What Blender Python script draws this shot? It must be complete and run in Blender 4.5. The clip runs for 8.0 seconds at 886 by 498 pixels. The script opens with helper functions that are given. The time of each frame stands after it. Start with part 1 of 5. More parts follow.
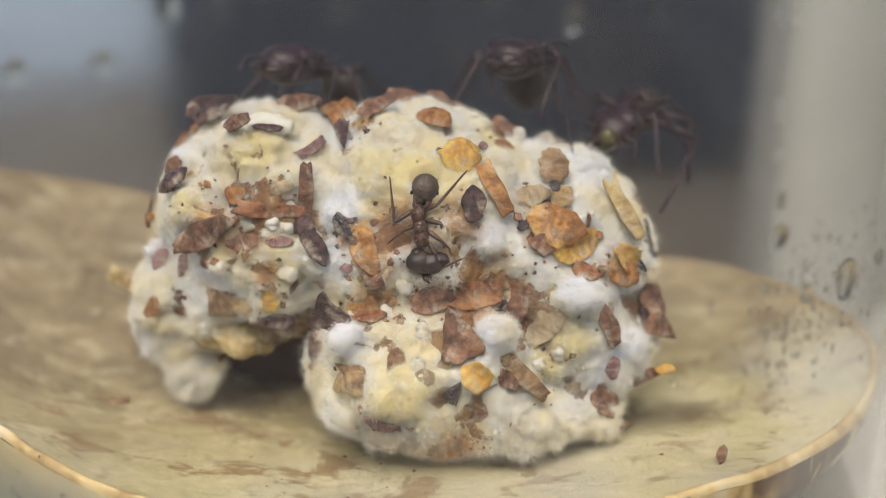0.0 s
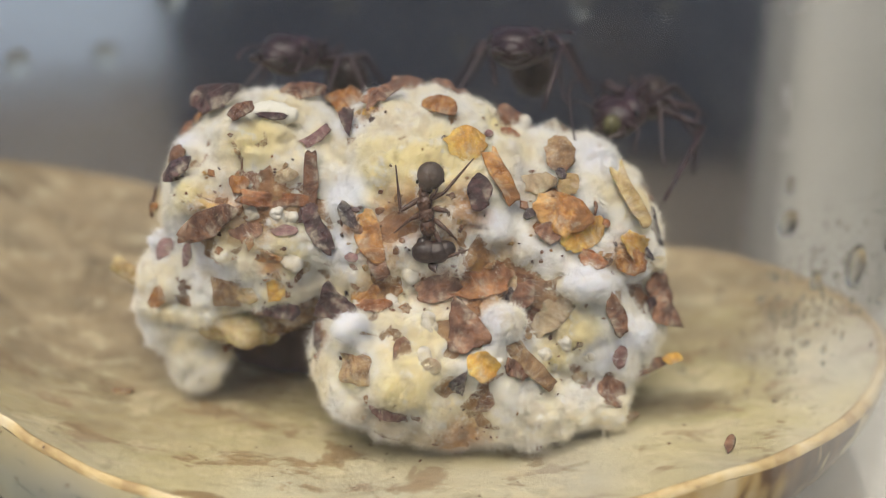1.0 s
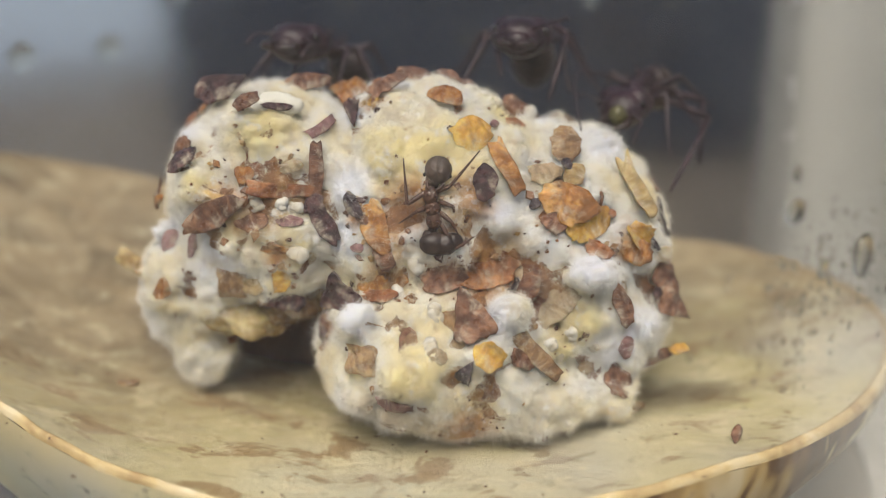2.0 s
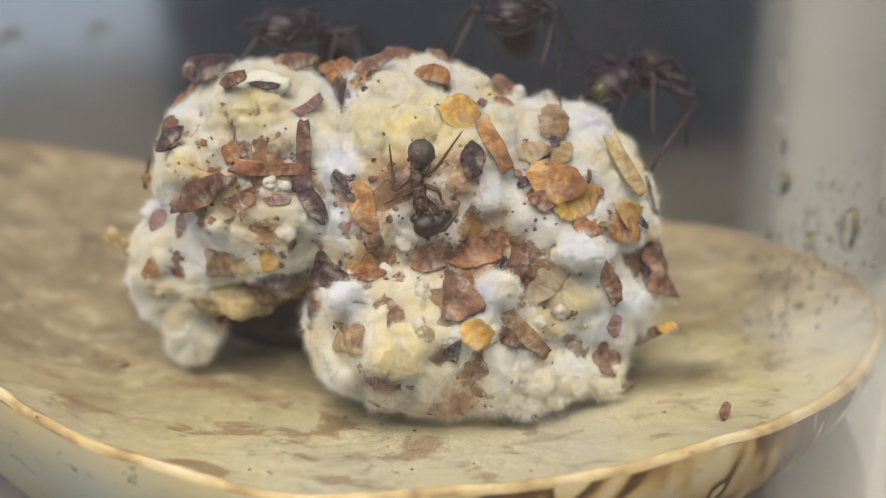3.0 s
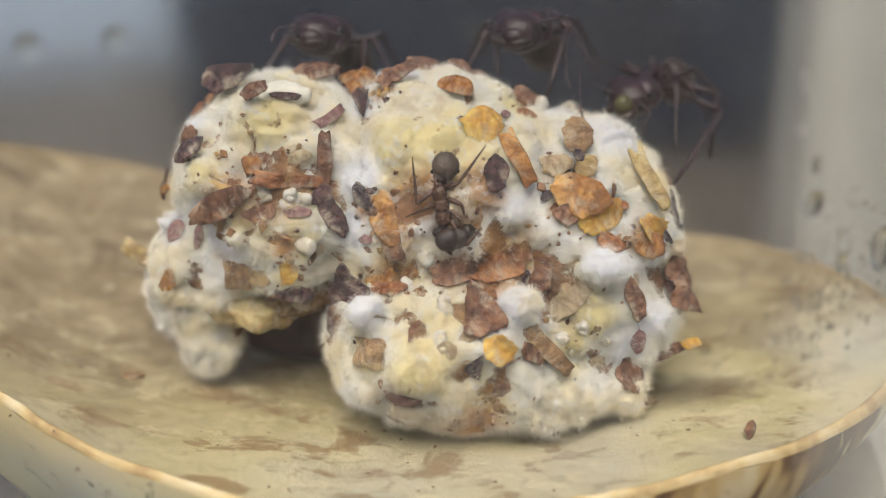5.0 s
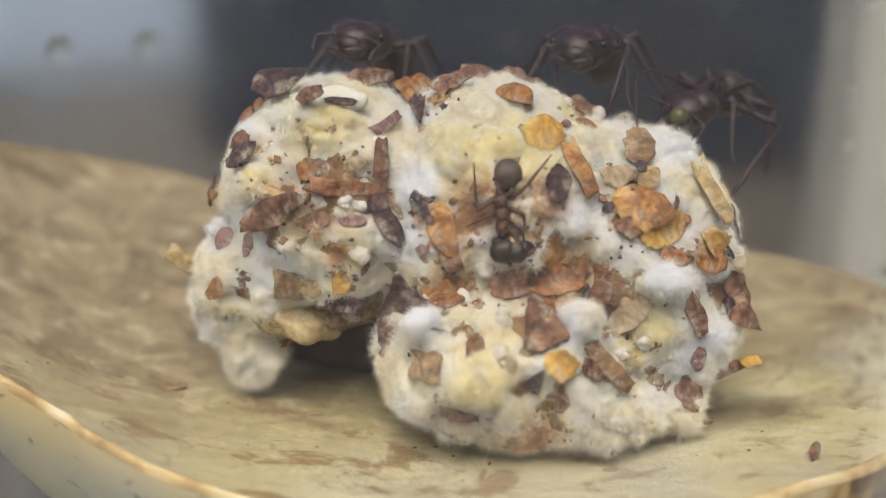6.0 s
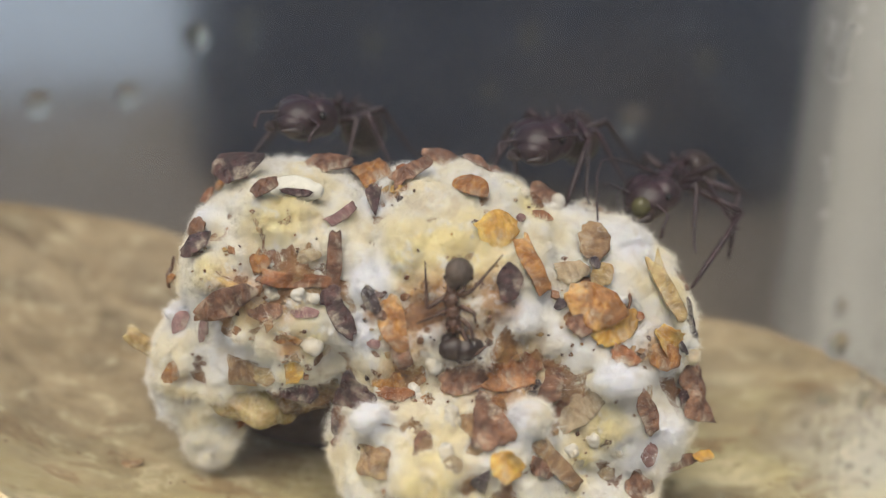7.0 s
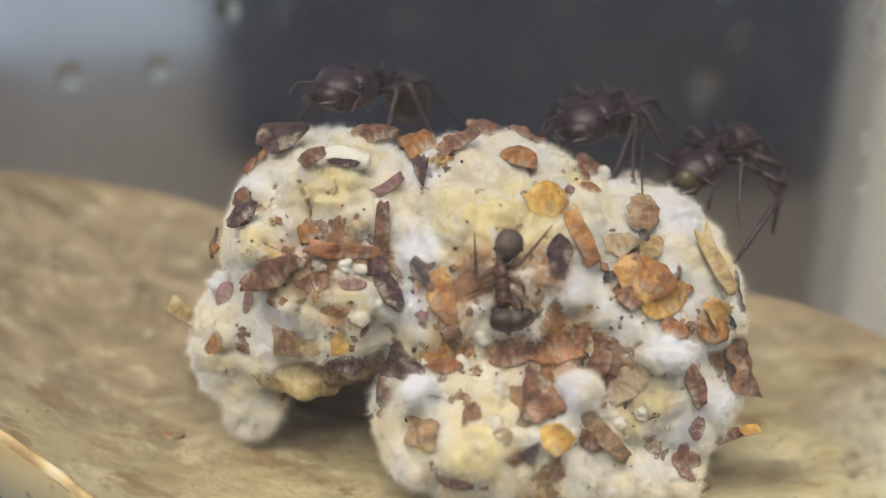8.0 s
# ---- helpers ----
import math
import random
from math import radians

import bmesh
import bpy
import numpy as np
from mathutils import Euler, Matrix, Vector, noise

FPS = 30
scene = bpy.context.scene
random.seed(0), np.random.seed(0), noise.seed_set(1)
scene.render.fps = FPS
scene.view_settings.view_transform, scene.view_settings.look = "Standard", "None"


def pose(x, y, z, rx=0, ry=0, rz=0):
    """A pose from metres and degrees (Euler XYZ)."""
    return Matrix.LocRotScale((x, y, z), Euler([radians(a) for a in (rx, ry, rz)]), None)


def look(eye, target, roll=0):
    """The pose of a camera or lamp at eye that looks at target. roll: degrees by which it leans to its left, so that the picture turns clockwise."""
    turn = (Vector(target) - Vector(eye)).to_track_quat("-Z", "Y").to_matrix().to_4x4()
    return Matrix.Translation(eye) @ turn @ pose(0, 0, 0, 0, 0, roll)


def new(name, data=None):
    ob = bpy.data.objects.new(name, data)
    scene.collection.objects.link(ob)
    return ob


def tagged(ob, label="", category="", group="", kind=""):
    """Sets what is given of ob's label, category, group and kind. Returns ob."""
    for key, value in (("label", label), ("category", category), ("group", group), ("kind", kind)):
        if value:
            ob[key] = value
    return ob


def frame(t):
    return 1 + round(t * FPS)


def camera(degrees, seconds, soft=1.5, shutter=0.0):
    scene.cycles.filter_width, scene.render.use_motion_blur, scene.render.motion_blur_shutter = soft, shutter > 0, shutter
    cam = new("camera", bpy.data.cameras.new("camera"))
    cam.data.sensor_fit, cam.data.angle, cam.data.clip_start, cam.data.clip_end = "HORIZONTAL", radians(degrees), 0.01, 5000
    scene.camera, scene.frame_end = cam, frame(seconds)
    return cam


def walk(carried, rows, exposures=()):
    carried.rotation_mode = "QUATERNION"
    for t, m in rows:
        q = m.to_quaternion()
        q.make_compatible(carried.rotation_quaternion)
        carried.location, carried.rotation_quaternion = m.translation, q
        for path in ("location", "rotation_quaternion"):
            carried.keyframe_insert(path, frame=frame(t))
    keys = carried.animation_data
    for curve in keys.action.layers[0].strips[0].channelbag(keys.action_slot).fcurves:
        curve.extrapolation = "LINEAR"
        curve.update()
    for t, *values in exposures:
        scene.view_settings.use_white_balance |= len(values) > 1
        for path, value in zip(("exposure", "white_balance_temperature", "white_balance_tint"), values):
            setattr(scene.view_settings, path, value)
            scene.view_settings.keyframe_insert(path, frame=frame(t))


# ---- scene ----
cam = camera(38.2, 8.0, soft=0.9)
cam.data.dof.use_dof, cam.data.dof.focus_distance, cam.data.dof.aperture_fstop = True, 0.0605, 26.0
# seconds, eye, yaw, pitch and roll
PATH = [
    (0, 0.004636, 0.000104, 0.030729, 4.524, -19.742, -0.090),
    (0.5, 0.004725, 0.000153, 0.030341, 4.591, -19.762, -0.210),
    (1, 0.004528, 0.000400, 0.030362, 4.718, -20.026, -0.309),
    (1.5, 0.004371, 0.000410, 0.030183, 4.798, -20.161, -0.419),
    (2.8, 0.004434, 0.000200, 0.029504, 4.825, -20.207, -0.549),
    (3, 0.004887, 0.000127, 0.029077, 4.759, -20.200, -0.586),
    (3.5, 0.004851, 0.000319, 0.029179, 4.843, -20.363, -0.634),
    (4, 0.004460, 0.000553, 0.030027, 4.925, -20.250, -0.564),
    (4.5, 0.004181, 0.000621, 0.030028, 4.948, -20.337, -0.457),
    (5.8, 0.002141, 0.002066, 0.028533, 4.839, -19.841, 0.370),
    (6, 0.000873, 0.002216, 0.028670, 4.674, -19.501, 0.694),
    (6.5, 0.001179, 0.003307, 0.029570, 4.978, -19.614, 1.237),
    (7, 0.003657, 0.004042, 0.033390, 5.509, -20.089, 1.438),
    (7.5, 0.002014, 0.004191, 0.032894, 5.536, -20.682, 1.601),
    (8, 0.001561, 0.004067, 0.032787, 5.627, -20.962, 1.679),
]
walk(cam, [(t, pose(x, y, z, 0, 0, yaw) @ pose(0, 0, 0, 90 + pitch) @ pose(0, 0, 0, 0, 0, roll)) for t, x, y, z, yaw, pitch, roll in PATH], exposures=[(0.0, 0.05, 6700, 12), (8.0, 0.05, 6700, 12)])

# ---- light ----
world = bpy.data.worlds.new("daylight")
scene.world = world
world.use_nodes = True
sky = world.node_tree.nodes.new("ShaderNodeTexSky")
sky.sky_type, sky.sun_disc = "NISHITA", False
sky.sun_elevation, sky.sun_rotation = radians(62), radians(187)
world.node_tree.links.new(sky.outputs[0], world.node_tree.nodes["Background"].inputs[0])
world.node_tree.nodes["Background"].inputs[1].default_value = 0.08
sun = new("sun", bpy.data.lights.new("sun", "SUN"))
sun.data.energy, sun.data.angle, sun.data.color = 3.4, radians(45), (1.0, 0.94, 0.84)
sun.matrix_world = look((-0.022, -0.092, 0.30), (-0.002, 0.062, 0.008))

# ---- materials ----
MM = 0.001
GARDEN = (-2.0, 63.0, -0.8)


class Mat:
    """A small wrapper to write node materials briefly."""

    def __init__(self, name, rough=0.6, spec=0.4):
        self.m = bpy.data.materials.new(name)
        self.m.use_nodes = True
        self.t = self.m.node_tree
        self.b = self.t.nodes["Principled BSDF"]
        self.set(self.b, "Roughness", rough)
        self.set(self.b, "Specular IOR Level", spec)
        self.co = self.t.nodes.new("ShaderNodeTexCoord").outputs["Object"]
        self.rag = None

    def set(self, node, key, value):
        if isinstance(value, bpy.types.NodeSocket):
            self.t.links.new(value, node.inputs[key])
        else:
            node.inputs[key].default_value = value

    def noise(self, per_mm, detail=4.0, rough=0.6, distort=0.0, co=None):
        n = self.t.nodes.new("ShaderNodeTexNoise")
        self.set(n, "Vector", co or self.co)
        self.set(n, "Scale", per_mm / MM)
        self.set(n, "Detail", detail)
        self.set(n, "Roughness", rough)
        self.set(n, "Distortion", distort)
        return n.outputs["Fac"]

    def stretch(self, sx, sy, sz, rz=0.0):
        n = self.t.nodes.new("ShaderNodeMapping")
        self.set(n, "Vector", self.co)
        n.inputs["Scale"].default_value = (sx, sy, sz)
        n.inputs["Rotation"].default_value = (0, 0, radians(rz))
        return n.outputs[0]

    def ramp(self, fac, *stops):
        n = self.t.nodes.new("ShaderNodeValToRGB")
        while len(n.color_ramp.elements) < len(stops):
            n.color_ramp.elements.new(0.5)
        for e, (at, c) in zip(n.color_ramp.elements, stops):
            e.position = at
            e.color = (c, c, c, 1) if isinstance(c, (int, float)) else (*c, 1)
        self.set(n, "Fac", fac)
        return n.outputs["Color"]

    def mix(self, fac, a, b, kind="MIX"):
        n = self.t.nodes.new("ShaderNodeMix")
        n.data_type, n.blend_type = "RGBA", kind
        self.set(n, 0, fac)
        self.set(n, 6, (*a, 1) if isinstance(a, tuple) else a)
        self.set(n, 7, (*b, 1) if isinstance(b, tuple) else b)
        return n.outputs[2]

    def random(self):
        return self.t.nodes.new("ShaderNodeObjectInfo").outputs["Random"]

    def island(self):
        return self.t.nodes.new("ShaderNodeNewGeometry").outputs["Random Per Island"]

    def part_z(self):
        n = self.t.nodes.new("ShaderNodeSeparateXYZ")
        self.set(n, 0, self.co)
        return n.outputs

    def spot(self, x, y, z, inner, outer):
        """A ragged patch of the fungus garden round a place: 1 within the inner radius, 0 beyond the outer, in millimetres."""
        if self.rag is None:
            self.rag = self.math("MULTIPLY_ADD", self.noise(0.62, 7, 0.72), 1.7, -0.85)
        n = self.t.nodes.new("ShaderNodeVectorMath")
        n.operation = "DISTANCE"
        self.set(n, 0, self.co)
        n.inputs[1].default_value = [(a - b) * MM for a, b in zip((x, y, z), GARDEN)]
        m = self.t.nodes.new("ShaderNodeMapRange")
        self.set(m, "Value", self.math("MULTIPLY_ADD", n.outputs["Value"], 1 / (outer * MM), self.rag))
        m.inputs["From Min"].default_value, m.inputs["From Max"].default_value = inner / outer, 1.05
        m.inputs["To Min"].default_value, m.inputs["To Max"].default_value = 1.0, 0.0
        return m.outputs[0]

    def math(self, kind, a, b, c=0.0):
        n = self.t.nodes.new("ShaderNodeMath")
        n.operation = kind
        for i, v in enumerate((a, b, c)):
            self.set(n, i, v)
        return n.outputs[0]

    def bump(self, height, strength, mm):
        n = self.t.nodes.new("ShaderNodeBump")
        self.set(n, "Height", height)
        n.inputs["Strength"].default_value = strength
        n.inputs["Distance"].default_value = mm * MM
        self.set(self.b, "Normal", n.outputs[0])
        return self

    def color(self, c):
        self.set(self.b, "Base Color", (*c, 1) if isinstance(c, tuple) else c)
        return self


# zones of the garden's colour: place, inner and outer radius in millimetres
YELLOW_ZONES = ((-3.04, 58.44, 13.05, 1.02, 2.08), (-0.7, 59.35, 14.08, 0.54, 2.42), (-12.33, 58.16, 11.71, 0.43, 1.41), (-7.6, 57.82, 8.47, 0.27, 1.09), (-1.71, 53.44, 4.43, 0.67, 1.87), (5.94, 57.37, 5.49, 0.54, 1.63), (4.9, 57.76, 3.63, 0.28, 1.1), (2.26, 63.13, 13.98, 0.45, 1.98), (-8.44, 58.2, 7.01, 0.22, 0.94), (-9.71, 59.37, 13.94, 0.27, 1.9), (-4.41, 54.86, 4.1, 0.27, 1.33))
WHITE_ZONES = ((-5.08, 58.32, 11.93, 0.7, 1.62), (-5.23, 57.88, 9.52, 0.54, 1.41), (-11.47, 59.4, 8.24, 0.73, 1.69), (-4.35, 55.3, 6.38, 0.58, 1.32), (6.64, 57.09, 8.37, 0.64, 1.65), (9.01, 58.93, 5.05, 0.5, 1.28), (7.36, 62.83, 12.83, 0.62, 1.47), (-14.94, 60.56, 8.65, 0.4, 1.15), (-3.7, 64.58, 15.61, 0.4, 1.44), (2.33, 55.76, 6.66, 0.53, 1.21), (-5.12, 61.89, 14.34, 0.28, 1.23), (2.07, 57.92, 10.8, 0.43, 1.33), (7.94, 58.13, 3.56, 0.39, 1.22), (-13.6, 61.32, 13.5, 0.28, 1.13))
GREY_ZONES = ((4.85, 58.37, 5.92, 0.66, 1.6), (3.48, 58.97, 8.28, 0.55, 1.43), (4.03, 60.25, 11.79, 0.38, 1.1), (-7.99, 58.72, 12.61, 0.33, 0.98), (5.08, 67.8, 13.06, 0.18, 0.91), (-3.32, 54.22, 1.48, 0.54, 2.14), (3.59, 56.81, 1.21, 0.66, 1.93), (-1.26, 54.86, 0.73, 0.43, 1.62), (-10.64, 58.45, 13.2, 0.22, 0.97))
AMBER_ZONES = ((-2.04, 57.63, 11.37, 0.67, 1.8), (0.74, 57.9, 11.48, 0.52, 1.58), (-2.98, 57.31, 9.49, 0.54, 1.34), (1.48, 58.36, 7.61, 0.99, 2.36), (-3.36, 57.79, 7.27, 0.55, 1.53), (0.65, 55.04, 1.05, 0.65, 1.73), (-9.4, 58.29, 10.44, 0.38, 1.53), (-11.2, 57.87, 10.97, 0.43, 1.52), (5.28, 59.18, 10.58, 0.6, 1.41), (8.35, 59.93, 8.8, 0.44, 1.27), (-4.24, 62.18, 15.0, 0.22, 0.84), (-0.58, 57.4, 7.78, 0.49, 1.35), (-0.29, 57.32, 10.11, 0.29, 1.22), (-8.59, 57.91, 8.56, 0.22, 0.93), (-4.62, 57.62, 10.62, 0.16, 0.7))


def fungus_color(k):
    """White cottony growth with creamy, greyish and amber-soaked zones, flecked with chewed leaf."""
    c = k.ramp(k.noise(0.24, 5, 0.6), (0.36, (0.77, 0.78, 0.79)), (0.50, (0.78, 0.75, 0.64)), (0.62, (0.79, 0.70, 0.46)))
    for z in YELLOW_ZONES:
        c = k.mix(k.math("MULTIPLY", k.spot(*z), 0.85), c, (0.82, 0.72, 0.38))
    for z in WHITE_ZONES:
        c = k.mix(k.spot(*z), c, (0.78, 0.80, 0.85))
    tan = k.ramp(k.noise(0.9, 6, 0.7), (0.36, (0.36, 0.27, 0.16)), (0.62, (0.64, 0.57, 0.42)))
    for z in GREY_ZONES:
        c = k.mix(k.math("MULTIPLY", k.spot(*z), 0.75), c, tan)
    amber = k.ramp(k.noise(0.8, 6, 0.7), (0.36, (0.20, 0.08, 0.03)), (0.48, (0.46, 0.21, 0.06)), (0.62, (0.68, 0.44, 0.16)))
    for z in AMBER_ZONES:
        c = k.mix(k.math("MULTIPLY", k.spot(*z), 0.85), c, amber)
    c = k.mix(k.ramp(k.noise(0.30, 7, 0.72, 0.5), (0.57, 0.0), (0.68, 0.5)), c, (0.46, 0.33, 0.19))
    c = k.mix(k.ramp(k.noise(0.8, 7, 0.76, 0.4), (0.34, 0.65), (0.49, 0.0)), c, (0.52, 0.45, 0.33))
    c = k.mix(k.ramp(k.noise(2.0, 6, 0.76), (0.64, 0.0), (0.74, 0.5)), c, (0.30, 0.20, 0.13))
    return k.mix(k.ramp(k.noise(1.1, 7, 0.74), (0.53, 0.0), (0.62, 0.75)), c, (0.76, 0.76, 0.75))


def make_fungus():
    k = Mat("fungus", 0.95, 0.1)
    k.color(fungus_color(k))
    k.set(k.b, "Subsurface Weight", 0.45)
    k.b.inputs["Subsurface Radius"].default_value = (1.0, 0.85, 0.6)
    k.b.inputs["Subsurface Scale"].default_value = 0.5 * MM
    k.bump(k.noise(1.7, 9, 0.82), 0.9, 0.34)
    return k.m


def make_hypha():
    k = Mat("hypha", 0.9, 0.1)
    k.color(k.mix(0.15, fungus_color(k), (0.84, 0.84, 0.82)))
    return k.m


def make_pulp():
    k = Mat("leaf_pulp", 0.5, 0.4)
    c = k.ramp(k.noise(0.24, 4, 0.6, 0.4), (0.34, (0.10, 0.045, 0.035)), (0.44, (0.22, 0.105, 0.055)), (0.52, (0.33, 0.19, 0.09)), (0.60, (0.44, 0.32, 0.17)), (0.70, (0.34, 0.25, 0.16)))
    # wet amber pulp in the middle of the front
    for x, y, z, outer in ((-3.0, 57.0, 9.3, 3.0), (1.2, 57.6, 8.0, 2.6), (5.2, 59.0, 10.6, 2.4)):
        c = k.mix(k.spot(x, y, z, 0.4, outer), c, k.ramp(k.noise(0.5, 5, 0.65), (0.36, (0.18, 0.075, 0.03)), (0.47, (0.40, 0.18, 0.05)), (0.56, (0.52, 0.28, 0.08)), (0.68, (0.56, 0.40, 0.17))))
    chip = k.t.nodes.new("ShaderNodeTexVoronoi")  # chewed chips, each of its own tone
    k.set(chip, "Vector", k.co)
    chip.inputs["Scale"].default_value = 0.75 / MM
    tone = k.ramp(chip.outputs["Color"], (0.15, (0.11, 0.05, 0.045)), (0.35, (0.24, 0.13, 0.085)), (0.55, (0.40, 0.25, 0.12)), (0.75, (0.20, 0.10, 0.065)), (0.9, (0.50, 0.42, 0.30)))
    c = k.mix(0.45, c, tone)
    c = k.mix(1.0, c, (0.95, 0.88, 0.80), "MULTIPLY")
    c = k.mix(k.ramp(k.noise(1.3, 5, 0.7), (0.48, 0.0), (0.66, 0.75)), c, (0.13, 0.07, 0.05))
    k.color(k.mix(k.ramp(k.noise(0.9, 6, 0.7), (0.58, 0.0), (0.72, 0.6)), c, (0.70, 0.63, 0.50)))
    k.set(k.b, "Roughness", k.ramp(k.noise(0.8, 3), (0.35, 0.22), (0.6, 0.65)))
    k.set(k.b, "Subsurface Weight", 0.15)
    k.b.inputs["Subsurface Radius"].default_value = (1.0, 0.5, 0.2)
    k.b.inputs["Subsurface Scale"].default_value = 0.5 * MM
    k.bump(k.noise(2.0, 7, 0.75), 1.0, 0.34)
    return k.m


def make_leaf(name, light, dark, rough=0.42, thin=0.0):
    k = Mat(name, rough, 0.5)
    deep = tuple(v * 0.55 for v in dark)
    c = k.ramp(k.noise(0.5, 6, 0.7, 0.9), (0.36, deep), (0.46, dark), (0.56, light), (0.68, tuple(min(1, v * 1.25) for v in light)))
    c = k.mix(k.ramp(k.noise(1.8, 6, 0.74), (0.50, 0.0), (0.66, 0.8)), c, deep)
    c = k.mix(0.75, c, k.ramp(k.random(), (0.0, (0.60, 0.52, 0.48)), (1.0, (1.0, 0.98, 0.95))), "MULTIPLY")
    dusty = k.ramp(k.noise(0.8, 8, 0.76), (0.52, 0.0), (0.66, 0.65))
    k.color(k.mix(dusty, c, (0.62, 0.54, 0.42)))
    k.set(k.b, "Roughness", k.ramp(k.noise(1.3, 4), (0.38, rough - 0.18), (0.62, rough + 0.25)))
    k.set(k.b, "Subsurface Weight", thin)
    k.b.inputs["Subsurface Radius"].default_value = (1.0, 0.5, 0.2)
    k.b.inputs["Subsurface Scale"].default_value = 0.8 * MM
    k.bump(k.noise(1.8, 7, 0.78), 0.8, 0.22)
    return k.m


def make_flecks():
    k = Mat("leaf_flecks", 0.45, 0.45)
    c = k.ramp(k.island(), (0.0, (0.05, 0.025, 0.025)), (0.3, (0.16, 0.07, 0.035)), (0.6, (0.26, 0.12, 0.045)), (0.85, (0.34, 0.23, 0.12)), (1.0, (0.42, 0.26, 0.08)))
    k.color(k.mix(0.6, c, k.ramp(k.noise(3.0, 4, 0.7), (0.35, 0.35), (0.6, 1.0)), "MULTIPLY"))
    k.bump(k.noise(4.0, 5, 0.7), 0.6, 0.1)
    return k.m


def make_shell_inner():
    k = Mat("shell_inner", 0.38, 0.4)
    long = k.stretch(0.7, 1.0, 1.0, 8)
    c = k.ramp(k.noise(0.09, 4, 0.6, 0.4, long), (0.32, (0.34, 0.29, 0.16)), (0.42, (0.50, 0.44, 0.23)), (0.52, (0.57, 0.51, 0.31)), (0.68, (0.54, 0.52, 0.38)))
    c = k.mix(k.ramp(k.noise(0.22, 6, 0.7, 0.8, long), (0.53, 0.0), (0.66, 0.5)), c, (0.30, 0.22, 0.12))
    c = k.mix(k.ramp(k.noise(0.42, 4, 0.6, 0.5, long), (0.565, 0.0), (0.62, 0.8)), c, (0.26, 0.155, 0.06))
    c = k.mix(k.ramp(k.noise(0.07, 2), (0.50, 0.0), (0.66, 0.5)), c, (0.44, 0.43, 0.39))
    c = k.mix(k.ramp(k.noise(1.6, 5, 0.7), (0.58, 0.0), (0.72, 0.45)), c, (0.24, 0.19, 0.13))
    # algae-brown growth mixed with painted shade over the hollow's far ends, with a ragged outline
    for x, y, inner, outer, most in ((-18.0, 15.0, 0.026, 0.040, 0.92), (14.0, 22.0, 0.018, 0.032, 0.85)):
        n = k.t.nodes.new("ShaderNodeVectorMath")
        n.operation = "DISTANCE"
        k.set(n, 0, k.stretch(0.75, 1.0, 0.0))
        n.inputs[1].default_value = (x * MM, y * MM, 0.0)
        far = k.t.nodes.new("ShaderNodeMath")
        far.operation = "MULTIPLY_ADD"
        k.set(far, 0, k.noise(0.25, 6, 0.7))
        far.inputs[1].default_value = 0.020
        k.set(far, 2, n.outputs["Value"])
        c = k.mix(k.ramp(far.outputs[0], (inner, most), (outer, 0.0)), c, k.ramp(k.noise(0.3, 6, 0.7, 0.5, long), (0.38, (0.15, 0.11, 0.065)), (0.62, (0.40, 0.31, 0.19))))
    c = k.mix(k.ramp(k.noise(0.6, 6, 0.75, 0.3), (0.55, 0.0), (0.68, 0.6)), c, (0.20, 0.145, 0.08))
    c = k.mix(k.ramp(k.noise(0.5, 7, 0.76), (0.53, 0.0), (0.64, 0.6)), c, (0.68, 0.60, 0.40))
    c = k.mix(k.ramp(k.noise(0.34, 7, 0.74, 0.6), (0.58, 0.0), (0.66, 0.65)), c, (0.22, 0.155, 0.08))
    for x, y, r in ((16.4, -2.4, 2.3), (18.6, -1.6, 1.3)):  # olive smears beside the garden
        n = k.t.nodes.new("ShaderNodeVectorMath")
        n.operation = "DISTANCE"
        k.set(n, 0, k.stretch(0.75, 1.3, 0.0))
        n.inputs[1].default_value = (0.75 * x * MM, 1.3 * y * MM, 0.0)
        far = k.math("MULTIPLY_ADD", k.noise(0.5, 6, 0.7), 2.4 * MM, n.outputs["Value"])
        c = k.mix(k.ramp(k.math("MULTIPLY", far, 1 / (3 * r * MM)), (0.38, 0.75), (0.72, 0.0)), c, (0.15, 0.12, 0.07))
    k.color(c)
    k.set(k.b, "Roughness", k.ramp(k.noise(0.7, 4), (0.3, 0.3), (0.7, 0.6)))
    k.bump(k.noise(0.7, 8, 0.78), 0.8, 0.45)
    return k.m


